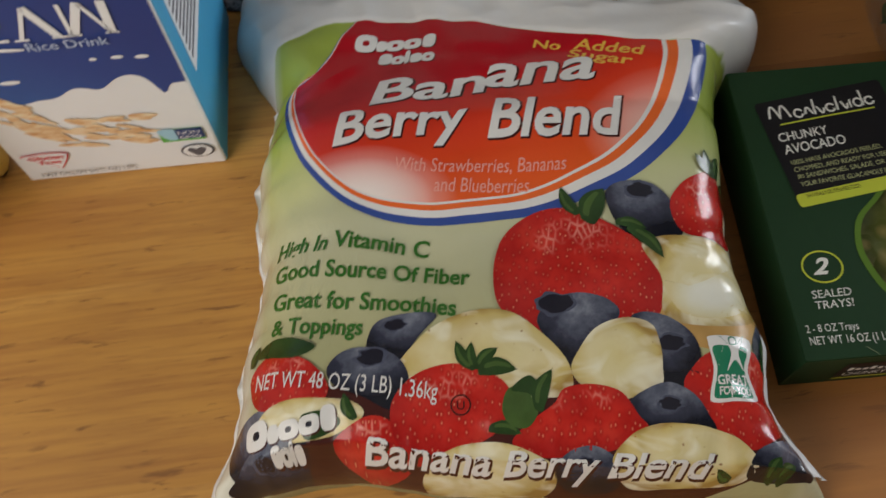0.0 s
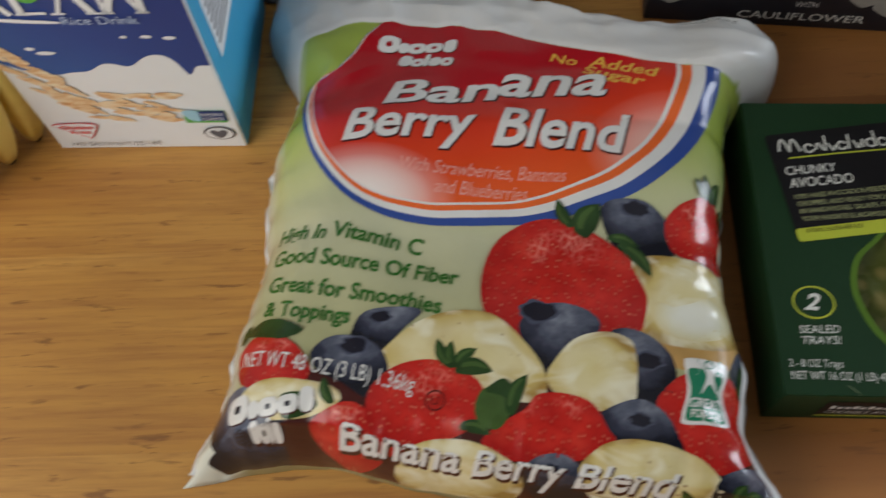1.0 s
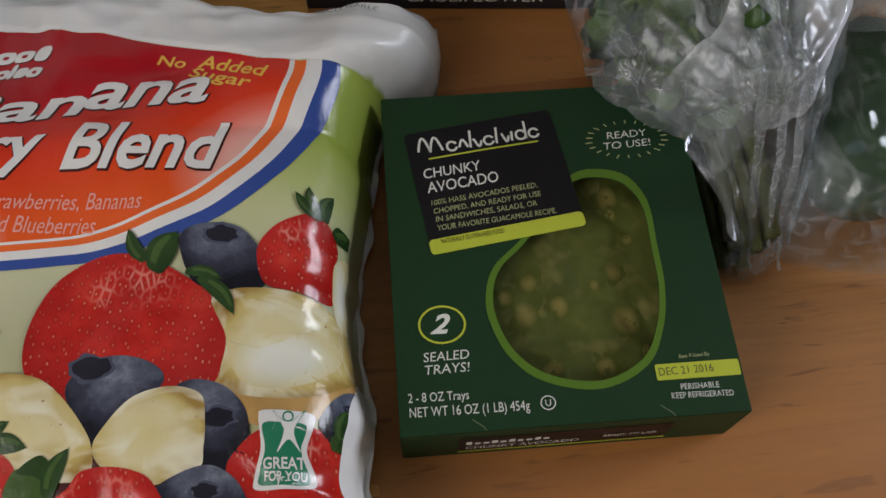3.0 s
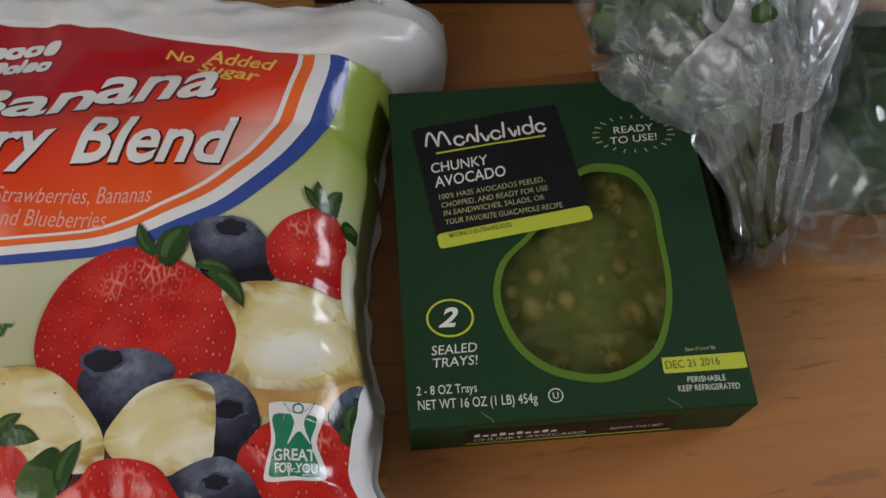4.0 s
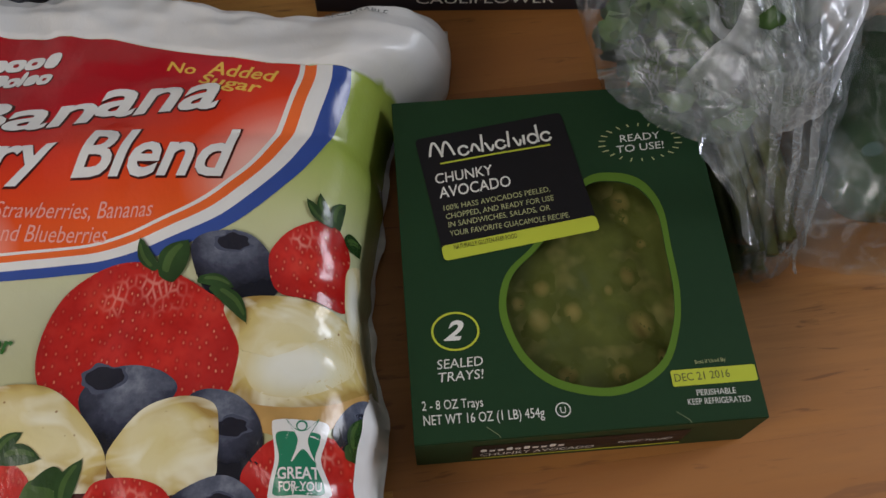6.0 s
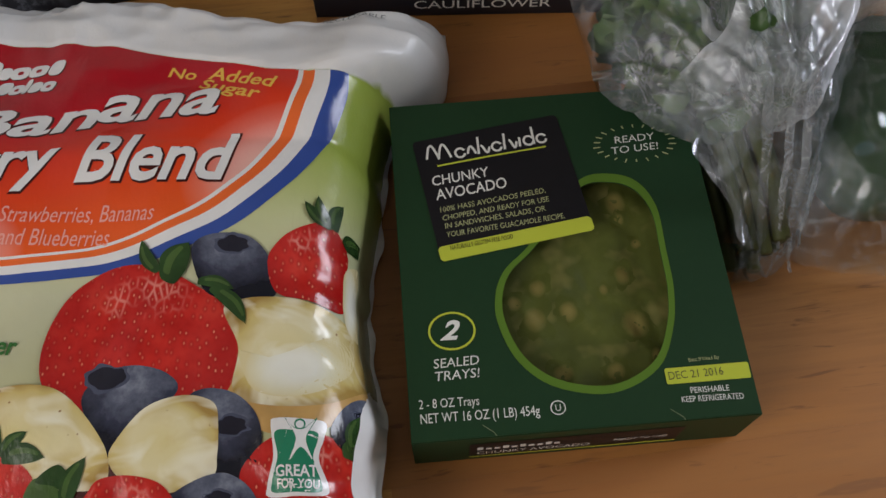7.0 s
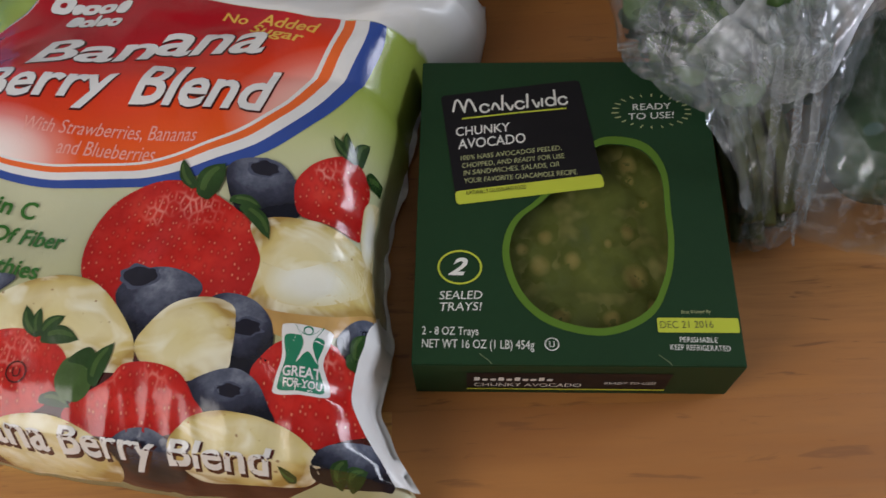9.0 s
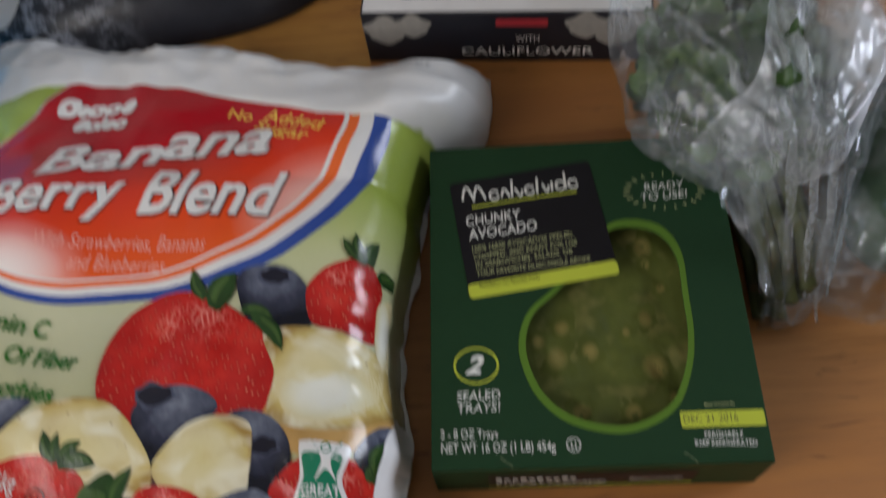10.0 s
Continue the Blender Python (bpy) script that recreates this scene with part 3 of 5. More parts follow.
def print_patch(name, corners, ink, label="", fine=0.0011, lift=None):
    """A printed shape with a softly curved outline, laid over those before it."""
    loop, dense = rounded(corners, 8), []
    for p, q in zip(loop, loop[1:] + loop[:1]):
        m = max(1, round((q - p).length / fine))
        dense += [p + (q - p) * (i / m) for i in range(m)]
    for p in dense:
        a, b = bag_edges(p.y)
        p.x, p.y = min(max(p.x, a + 0.004), b - 0.003), max(p.y, bag_low(p.x) + 0.0003)
    c = sum(dense, Vector((0, 0))) / len(dense)
    far = max((p - c).length for p in dense)
    part(name, patch(dense, c, bag_height, lift or up_layer(0.000015), max(3, round(far / fine))), ink, fruit_bag, label)
    return dense, c


def fruit(kind, corners, crown=(0.05, 0.38)):
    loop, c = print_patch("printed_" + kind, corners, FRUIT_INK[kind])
    if kind == "blueberry":
        rx, ry = ((max(p[k] for p in loop) - min(p[k] for p in loop)) / 2 for k in (0, 1))
        r, cc = min(rx, ry), Vector((c.x + crown[0] * rx, c.y + crown[1] * ry))
        ring = [2 * math.pi * k / 16 for k in range(16)]
        for size, ink, lift in ((0.46, ink_bloom, .000006), (0.37, ink_crown, .000011)):
            print_patch("printed_crown", [cc + Vector((math.cos(t) * 1.1, math.sin(t) * 0.66)) * r * size * (1 + 0.34 * noise.noise((k * 1.9, c.x * 90, size * 3))) for k, t in enumerate(ring)], ink, lift=layer[0] + lift)


def leaf(u0, v0, u1, v1, width, bend=0.2, ink=ink_leaf):
    """A pointed printed leaf from its root to its tip, with a paler half along its rib."""
    a, b = Vector((u0, v0)), Vector((u1, v1))
    d = b - a
    n = Vector((-d.y, d.x)).normalized()
    left, rib, right = [], [], []
    for k in range(7):
        t = k / 6
        middle = a + d * t + n * (bend * d.length * math.sin(t * math.pi) * 0.5)
        w = width * math.sin(math.pi * min(1, t * 0.88 + 0.12)) ** 0.8
        left.append(middle + n * w)
        rib.append(middle)
        right.append(middle - n * w)
    layer[0] += 0.000004
    print_patch("printed_leaf", left + right[::-1], ink, lift=layer[0] + 0.000012)
    print_patch("printed_leaf", [l + (r - l) * 0.45 for l, r in zip(left[1:-1], rib[1:-1])] + rib[-2:0:-1], ink_leaf_light, lift=layer[0] + 0.000020)


# the printed fruit, those behind first
def blob(u, v, ru, rv):
    return [(u + ru * math.cos(2 * math.pi * k / 10), v + rv * math.sin(2 * math.pi * k / 10)) for k in range(10)]


# dark ink that paints the shadow in the gaps between the lower fruit
print_patch("printed_ground", blob(-.0420, -.0560, .0720, .0230), ink_dark)
print_patch("printed_ground", blob(.0480, -.0560, .0620, .0230), ink_dark)
fruit("blueberry", blob(-.1010, -.0560, .0180, .0150), (0, 2))
print_patch("printed_banana_skin", [(.0570, -.0050), (.0590, -.0180), (.0682, -.0260), (.0833, -.0290), (.0939, -.0230), (.1030, -.0140), (.1035, .0000), (.080, .005)], ink_skin)
fruit("strawberry", [(-.0075, -.0040), (-.0076, .0110), (-.0029, .0245), (.0070, .0332), (.0193, .0363), (.0320, .0335), (.0437, .0267), (.0537, .0189), (.0592, .0057), (.0590, -.0065), (.0520, -.0160), (.0300, -.0210), (.0110, -.0200), (-.0010, -.0150)])
fruit("blueberry", [(.0409, .0380), (.0427, .0440), (.0506, .0469), (.0607, .0458), (.0675, .0398), (.0705, .0315), (.0709, .0226), (.0590, .0215), (.0469, .0245)], (0.0, 0.68))
fruit("strawberry", [(.0680, .0367), (.0729, .0449), (.0809, .0500), (.0887, .0526), (.0935, .0500), (.0955, .0430), (.0942, .0322), (.0938, .0205), (.0835, .0215), (.0716, .0242)])
fruit("banana", [(.0535, .0180), (.0610, .0218), (.0709, .0224), (.0809, .0215), (.0899, .0191), (.1005, .0138), (.1034, .0044), (.1030, -.0050), (.0937, -.0154), (.0792, -.0185), (.0637, -.0160), (.0583, -.0104), (.0596, .0036)])
# highlights on the banana's bulge and the peel strip, painted as pale patches
print_patch("printed_banana_bulge", [(.0600, .0020), (.0660, -.0010), (.0740, .0010), (.0830, .0050), (.0925, .0100), (.0975, .0060), (.0965, -.0040), (.0890, -.0120), (.0770, -.0150), (.0650, -.0110)], ink_highlight)
print_patch("printed_peel", [(.0941, .0350), (.0985, .0440), (.1025, .0420), (.1020, .0280), (.1030, .0160), (.1000, .0120), (.0948, .0170)], ink_highlight)
fruit("blueberry", [(.0439, -.0147), (.0499, -.0109), (.0595, -.0129), (.0669, -.0198), (.0697, -.0276), (.0685, -.0356), (.0629, -.0410), (.0518, -.0400), (.0480, -.0224)], (0.15, 0.1))
fruit("strawberry", [(.0625, -.0420), (.0666, -.0337), (.0741, -.0287), (.0887, -.0275), (.1003, -.0330), (.1050, -.0430), (.1060, -.0540), (.0931, -.0625), (.0844, -.0640), (.0720, -.0570)])
fruit("blueberry", [(.0919, -.0252), (.0964, -.0162), (.1020, -.0105), (.1056, -.0114), (.1060, -.0197), (.1053, -.0280), (.0994, -.0332), (.0941, -.0306)], (0.3, 0.3))
fruit("blueberry", [(.0080, -.0140), (.0106, -.0079), (.0169, -.0038), (.0266, -.0027), (.0365, -.0058), (.0405, -.0118), (.0330, -.0215), (.0192, -.0345), (.0120, -.0230)], (-0.42, 0.62))
fruit("blueberry", [(-.0596, -.0206), (-.0563, -.0116), (-.0473, -.0085), (-.0318, -.0087), (-.0386, -.0175), (-.0475, -.0271), (-.0574, -.0238)], (-0.1, 0.4))
fruit("banana", [(-.0476, -.0310), (-.0386, -.0186), (-.0274, -.0110), (-.0140, -.0079), (-.0008, -.0099), (.0105, -.0196), (.0190, -.0320), (.0180, -.0424), (.0036, -.0430), (-.0175, -.0400), (-.0348, -.0390)])
fruit("banana", [(.0195, -.0335), (.0225, -.0268), (.0303, -.0176), (.0429, -.0135), (.0526, -.0160), (.0549, -.0243), (.0549, -.0334), (.0528, -.0409), (.0359, -.0456), (.0237, -.0400)])
fruit("strawberry", [(-.1091, -.0295), (-.1060, -.0229), (-.1007, -.0198), (-.0902, -.0209), (-.0807, -.0260), (-.0742, -.0354), (-.0781, -.0420), (-.0895, -.0430), (-.1034, -.0410)])
fruit("blueberry", [(-.0750, -.0287), (-.0697, -.0221), (-.0608, -.0205), (-.0497, -.0237), (-.0441, -.0296), (-.0435, -.0365), (-.0497, -.0454), (-.0607, -.0404), (-.0716, -.0355)], (0.05, 0.55))
fruit("banana", [(-.1064, -.0526), (-.1012, -.0433), (-.0918, -.0394), (-.0781, -.0396), (-.0650, -.0417), (-.0608, -.0476), (-.0746, -.0539), (-.0949, -.0555)])
fruit("blueberry", [(-.1190, -.0690), (-.1132, -.0631), (-.1053, -.0557), (-.0944, -.0519), (-.0871, -.0569), (-.0855, -.0655), (-.0962, -.0720)], (0, 0.2))
fruit("strawberry", [(-.0727, -.0556), (-.0642, -.0497), (-.0565, -.0474), (-.0493, -.0506), (-.0436, -.0583), (-.0448, -.0650), (-.0585, -.0660), (-.0703, -.0608)])
fruit("strawberry", [(-.0505, -.0458), (-.0467, -.0375), (-.0379, -.0309), (-.0259, -.0287), (-.0130, -.0322), (-.0048, -.0394), (-.0058, -.0494), (-.0119, -.0560), (-.0274, -.0612), (-.0419, -.0634), (-.0488, -.0565)])
fruit("blueberry", [(.0401, -.0472), (.0485, -.0413), (.0575, -.0392), (.0655, -.0438), (.0704, -.0517), (.0725, -.0580), (.0588, -.0590), (.0459, -.0545)], (-0.1, 0.35))
fruit("strawberry", [(-.0045, -.0588), (.0031, -.0515), (.0119, -.0458), (.0165, -.0402), (.0272, -.0394), (.0376, -.0426), (.0437, -.0509), (.0471, -.0560), (.0381, -.0615), (.0207, -.0640), (.0054, -.0640)])
fruit("blueberry", [(.0118, -.0684), (.0174, -.0623), (.0272, -.0607), (.0354, -.0656), (.0370, -.0735), (.0195, -.0735)], (-0.1, 0.3))
fruit("banana", [(-.0400, -.0670), (-.0273, -.0595), (-.0120, -.0581), (.0010, -.0615), (.0117, -.0676), (.0100, -.0735), (-.0145, -.0735), (-.0302, -.0725)])
fruit("banana", [(.0337, -.0660), (.0400, -.0583), (.0481, -.0549), (.0587, -.0546), (.0721, -.0568), (.0838, -.0622), (.0897, -.0690), (.0834, -.0742), (.0629, -.0742), (.0421, -.0735)])
fruit("blueberry", [(.0860, -.0720), (.0890, -.0646), (.0979, -.0610), (.1090, -.0590), (.1150, -.0660), (.1150, -.0735), (.1099, -.0742), (.0955, -.0742)], (-0.3, -0.3))
# calyx leaves
for row in ((.0290, .0330, .0222, .0450, .0026), (.0325, .0290, .0400, .0430, .0054), (.0440, .0285, .0566, .0255, .0024), (.0490, .0260, .0617, .0120, .0030),
            (.0905, .0515, .0814, .0595, .0022), (.0905, .0515, .0861, .0625, .0021), (.0915, .0515, .0945, .0625, .0021), (.0945, .0480, .1012, .0520, .0028),
            (-.0173, -.0314, -.0244, -.0202, .0026), (-.0173, -.0314, -.0184, -.0210, .0022), (-.0165, -.0314, -.0083, -.0240, .0026), (-.0160, -.0320, -.0015, -.0326, .0034),
            (-.0640, -.0485, -.0683, -.0385, .0024), (-.0130, -.0535, -.0010, -.0560, .0024), (.0985, -.0320, .1008, -.0185, .0020), (.0955, -.0320, .1050, -.0310, .0036),
            (.0950, -.0742, .0990, -.0665, .0030), (.0990, -.0742, .1060, -.0690, .0030), (.080, -.0730, .0740, -.0700, .0014), (-.1085, -.0215, -.1050, -.0130, .0020)):
    leaf(*row)
print_patch("printed_leaf", [(-.0078, -.0465), (-.0048, -.0394), (.0015, -.0404), (.0058, -.0479), (.0014, -.0540), (-.0054, -.0525)], ink_leaf_light)
print_patch("printed_leaf", [(-.0040, -.0400), (.0025, -.0418), (.0060, -.0450), (.0075, -.0400), (.0030, -.0350)], ink_leaf)
leaf(.0060, -.0480, .0120, -.0330, .0032)
print_patch("printed_leaf", [(-.1060, -.0180), (-.1010, -.0135), (-.0909, -.0134), (-.0800, -.0185), (-.0880, -.0225), (-.0990, -.0205)], ink_leaf)
print_patch("printed_leaf", [(-.0849, -.0461), (-.0749, -.0447), (-.0696, -.0489), (-.0750, -.0530), (-.0833, -.0546)], ink_leaf)


def words(body, p0, p1, height, ink, shear=0.0, weight=0.0, arch=0.0, shade=None, label="", low=False):
    base = 0.00042 if low else layer[0] + 0.00004
    if shade:
        part("lettering_shadow", lettering(body, (p0[0] + 0.0001, p0[1] - 0.0006), (p1[0] + 0.0010, p1[1] - 0.0006), height * 1.01, bag_height, base, shear, weight + 0.016, arch, 0.0014), shade, fruit_bag)
    part("lettering", lettering(body, p0, p1, height, bag_height, base + (0.00005 if shade else 0), shear, weight, arch, 0.0014), ink, fruit_bag, label)


words("Ban", (-.0585, .0925), (-.0040, .1000), .0172, ink_white, 0.25, 0.022, 0.0, ink_dark, "white slanted lettering with a dark outline", low=True)
words("ana", (-.0060, .1042), (.0445, .1030), .0215, ink_white, 0.25, 0.022, 0.0, ink_dark, low=True)
words("Berry", (-.0742, .0705), (-.0135, .0750), .0182, ink_white, 0.25, 0.022, 0.0, ink_dark, low=True)
words("Blend", (-.0067, .0715), (.0540, .0698), .0220, ink_white, 0.25, 0.022, 0.0, ink_dark, low=True)
words("With Strawberries, Bananas", (-.0466, .0551), (.0258, .0531), .0066, ink_pink, 0.2, low=True)
words("and Blueberries", (-.0307, .0455), (.0095, .0443), .0066, ink_pink, 0.2, low=True)
words("No", (.0187, .1300), (.0310, .1262), .0050, ink_yellow, 0.0, 0.015, low=True)
words("Added", (.0370, .1250), (.0660, .1125), .0062, ink_yellow, 0.0, 0.015, low=True)
words("Sugar", (.0336, .1200), (.0605, .1075), .0056, ink_yellow, 0.0, 0.015, low=True)
words("High In", (-.1001, .0250), (-.0760, .0225), .0068, ink_green, 0.25, 0.022, low=True)
words("Vitamin C", (-.0735, .0235), (-.0342, .0170), .0072, ink_green, 0.0, 0.022, low=True)
words("Good Source Of Fiber", (-.1002, .0136), (-.0179, .0033), .0070, ink_green, 0.0, 0.022, low=True)
words("Great for Smoothies", (-.1000, .0006), (-.0240, -.0098), .0070, ink_green, 0.0, 0.022, low=True)
words("& Toppings", (-.1000, -.0105), (-.0613, -.0153), .0068, ink_green, 0.0, 0.022, low=True)
words("RECLOSABLE", (.0830, .1610), (.1110, .1580), .0032, plain("grey film lettering", (0.12, 0.13, 0.13), 0.4))
words("NET WT 48 OZ (3 LB) 1.36kg", (-.1060, -.0325), (-.0325, -.0419), .0066, ink_white)
for body, p0, p1 in (("Banana", (-.0622, -.0615), (-.0130, -.0678)), ("Berry", (-.0080, -.0684), (.0290, -.0702)), ("Blend", (.0325, -.0704), (.0722, -.0722))):
    words(body, p0, p1, .0070, ink_white, 0.2, 0.02, 0.0, ink_dark)


def maker_mark(u0, v0, u1, v1, height, shapes, base):
    """A maker's mark as a row of plain white rings and bars with a dark edge."""
    a, b = Vector((u0, v0)), Vector((u1, v1))
    d = (b - a).normalized()
    n, length = Vector((-d.y, d.x)) + d * 0.12, (b - a).length
    for x, w, low, tall, ring in shapes:
        hub_ = a + d * (x * length) + n * (height * (low + tall / 2))
        rx, ry = w * length / 2, height * tall / 2
        turn = [2 * math.pi * k / 24 for k in range(24)]
        soft = [hub_ + d * (rx * math.copysign(abs(math.cos(t)) ** 0.7, math.cos(t))) + n * (ry * math.copysign(abs(math.sin(t)) ** 0.7, math.sin(t))) for t in turn]
        print_patch("printed_mark_edge", [p + Vector((0.0005, -0.0006)) for p in soft], ink_dark, lift=base)
        print_patch("printed_mark", soft, ink_white, lift=base + 0.00004)
        if ring:
            print_patch("printed_mark_hole", [hub_ + (p - hub_) * 0.30 for p in soft], ring, lift=base + 0.00008, fine=0.0006)


UPPER_ROW = ((.13, .27, -.05, 1.30, 1), (.33, .13, 0, .80, 0), (.50, .22, 0, .84, 1), (.72, .22, 0, .84, 1), (.92, .16, 0, 1.10, 0))
LOWER_ROW = ((.11, .24, 0, 1.10, 0), (.34, .23, 0, .84, 1), (.50, .10, 0, 1.20, 0), (.67, .22, 0, .84, 0), (.89, .22, 0, .84, 1))


def holed(row, ink):
    return [(*r[:4], ink if r[4] else None) for r in row]


ink_hole = print_ink("deep red ink", (0.30, 0.008, 0.012))
maker_mark(-.0674, .1355, -.0283, .1340, .0085, holed(UPPER_ROW, ink_hole), 0.00042)
maker_mark(-.0556, .1245, -.0290, .1235, .0080, holed(LOWER_ROW, ink_hole), 0.00042)
maker_mark(-.1085, -.0568, -.0712, -.0513, .0085, holed(UPPER_ROW, ink_crown), layer[0] + 0.00004)
maker_mark(-.0972, -.0622, -.0812, -.0604, .0056, holed(LOWER_ROW[:4], ink_crown), layer[0] + 0.00004)
# a white badge with a green field, a reaching figure and two lines of words
print_patch("printed_badge", [(.0728, -.0250), (.0738, -.0228), (.0820, -.0229), (.0902, -.0237), (.0900, -.0290), (.0882, -.0355), (.0908, -.0430), (.0905, -.0468), (.0820, -.0474), (.0725, -.0475), (.0718, -.0440), (.0738, -.0350)], ink_white, "white and green printed badge")
print_patch("badge_field", [(.0743, -.0273), (.0810, -.0270), (.0876, -.0272), (.0880, -.0300), (.0864, -.0357), (.0890, -.0430), (.0884, -.0460), (.0810, -.0462), (.0738, -.0461), (.0734, -.0430), (.0752, -.0350)], ink_badge)
FIGURE = [(.0780, -.0236), (.0808, -.0264), (.0838, -.0264), (.0871, -.0232), (.0845, -.0288), (.0848, -.0320), (.0862, -.0358), (.0827, -.0322), (.0791, -.0362), (.0808, -.0315), (.0810, -.0285)]
print_patch("badge_figure_edge", [Vector((.0825, -.0295)) + (Vector(p) - Vector((.0825, -.0295))) * 1.14 for p in FIGURE], ink_badge, fine=0.0006)
print_patch("badge_figure_edge", blob(.0824, -.0248, .0018, .0018), ink_badge, fine=0.0006)
print_patch("badge_figure", FIGURE, ink_white, fine=0.0006)
print_patch("badge_figure", blob(.0824, -.0250, .0013, .0013), ink_white, fine=0.0006)
words("GREAT", (.0748, -.0414), (.0878, -.0410), .0036, ink_white, 0.0, 0.02)
words("FOR YOU", (.0752, -.0450), (.0884, -.0449), .0029, ink_white, 0.0, 0.02)
seal = [2 * math.pi * k / 28 for k in range(28)]
part("printed_circle", annulus([Vector((-.0235 + .0040 * math.cos(t), -.0445 + .0040 * math.sin(t))) for t in seal], [Vector((-.0235 + .0034 * math.cos(t), -.0445 + .0034 * math.sin(t))) for t in seal], bag_height, layer[0] + .00003, 1), ink_dark, fruit_bag)
words("U", (-.0250, -.0462), (-.0220, -.0462), .0034, ink_dark)

# ---- the avocado box ----
avocado_box = thing("avocado_box", pose(.1150, -.0420, 0, 0, 0, -2.9), "dark green card box of chunky avocado with a cut-out window", "food box")
BW, BD, BH, FY = .1268, .1487, .0340, .0030
WINDOW = [(.0759, .1053), (.0879, .1072), (.0989, .1027), (.1049, .0903), (.1050, .0712), (.1047, .0541), (.1012, .0380), (.0926, .0230), (.0745, .0152), (.0541, .0192), (.0417, .0299), (.0359, .0449), (.0359, .0565), (.0403, .0670), (.0503, .0762), (.0640, .0910)]
ring_out = rounded(WINDOW, 6)
mid = Vector((.073, .056))
hole = [mid + (p - mid) * 0.925 for p in ring_out]


def pierced_sheet(outer, inner, z0, z1):
    """A sheet between an outline and a hole in it, with the cut edges."""
    bm = bmesh.new()
    loops = []
    for z in (z0, z1):
        o = [bm.verts.new((p[0], p[1], z)) for p in outer]
        i = [bm.verts.new((p[0], p[1], z)) for p in inner]
        eo = [bm.edges.new((o[k], o[(k + 1) % len(o)])) for k in range(len(o))]
        ei = [bm.edges.new((i[k], i[(k + 1) % len(i)])) for k in range(len(i))]
        bmesh.ops.triangle_fill(bm, edges=eo + ei, use_beauty=True)
        loops.append((o, i))
    for a, b in zip(loops[0], loops[1]):
        for k in range(len(a)):
            bm.faces.new((a[k], a[(k + 1) % len(a)], b[(k + 1) % len(a)], b[k]))
    return bm


T = 0.0006
part("top_panel", pierced_sheet(rect_loop(0.0003, BW - .0003, FY + .0003, BD - .0003, .0008), hole, BH - T, BH), board_green, avocado_box, smooth=False)
part("front_panel", block(.0006, BW - .0006, FY, FY + T, .0002, BH - T, .0002), board_green, avocado_box, smooth=False)
part("back_panel", block(.0006, BW - .0006, BD - T, BD, .0002, BH - T, .0002), board_green, avocado_box, smooth=False)
part("side_panel", block(0, T, FY, BD, .0002, BH - T, .0002), board_green, avocado_box, smooth=False)
part("side_panel", block(BW - T, BW, FY, BD, .0002, BH - T, .0002), board_green, avocado_box, smooth=False)
part("bottom_panel", block(.0006, BW - .0006, FY + T, BD - T, .0002, .0008), board_green, avocado_box, smooth=False)
part("window_ring", pierced_sheet(ring_out, hole, BH + .00006, BH + .00012), board_ring, avocado_box, "bright green ring round the window", smooth=False)
top = flat(BH)


def box_sheet(loop, z, material, name="printed_panel", label="", parent=avocado_box):
    c = sum((Vector(p) for p in loop), Vector((0, 0))) / len(loop)
    return part(name, patch([Vector(p) for p in loop], c, flat(z), 0, 2), material, parent, label, smooth=False)


def turned(loop, centre, degrees):
    c, s, o = math.cos(radians(degrees)), math.sin(radians(degrees)), Vector(centre)
    return [o + Vector(((p[0]) * c - (p[1]) * s, (p[0]) * s + (p[1]) * c)) for p in loop]


LC, LA = (.0436, .1056), 8.0
black_label = box_sheet(turned(rect_loop(-.0313, .0313, -.0284, .0284, .002), LC, LA), BH + .0003, board_black, "black_label", "black square label")
box_sheet(turned(rect_loop(-.0314, .0314, -.0285, -.0219, .0018), LC, LA), BH + .0004, board_lime, "lime_band", parent=black_label)


def label_text(body, p0, p1, h, material=board_white, weight=0.0, z=.0004):
    part("lettering", lettering(body, p0, p1, h, flat(BH + z), 0, 0.12, weight, cut=1), material, black_label, smooth=False)


label_text("CHUNKY", (.0159, .1076), (.0397, .1103), .0046, weight=0.008)
label_text("AVOCADO", (.0168, .1008), (.0463, .1043), .0050, weight=0.008)
for body, p0, p1 in (("100% HASS AVOCADOS PEELED,", (.0180, .0950), (.0614, .1004)), ("CHOPPED, AND READY FOR USE", (.0187, .0912), (.0625, .0963)), ("IN SANDWICHES, SALADS, OR", (.0193, .0875), (.0603, .0921)), ("YOUR FAVORITE GUACAMOLE RECIPE.", (.0197, .0836), (.0676, .0881))):
    label_text(body, p0, p1, .0024, board_pale)
label_text("NATURALLY GLUTEN-FREE FOOD", (.0206, .0777), (.0458, .0808), .0020, board_black, z=.0005)


def stroke(points, radius, z, material, name="printed_mark", parent=avocado_box):
    out = []
    for k in range(len(points)):
        a = Vector(points[k])
        d = (Vector(points[min(k + 1, len(points) - 1)]) - Vector(points[max(k - 1, 0)])).normalized()
        n = Vector((-d.y, d.x)) * radius
        out.append((a + n, a - n))
    bm = bmesh.new()
    vs = [(bm.verts.new((l.x, l.y, z)), bm.verts.new((r.x, r.y, z))) for l, r in out]
    for (a, b), (c, d) in zip(vs, vs[1:]):
        bm.faces.new((a, b, d, c))
    return part(name, bm, material, parent, smooth=False)


# the maker's mark, as a row of plain brush strokes: arches, loops and stems
MARK_A, MARK_B = Vector((.0146, .1186)), Vector((.0648, .1247))
along, tall_way = (MARK_B - MARK_A), Vector((-.012, .100)).normalized()


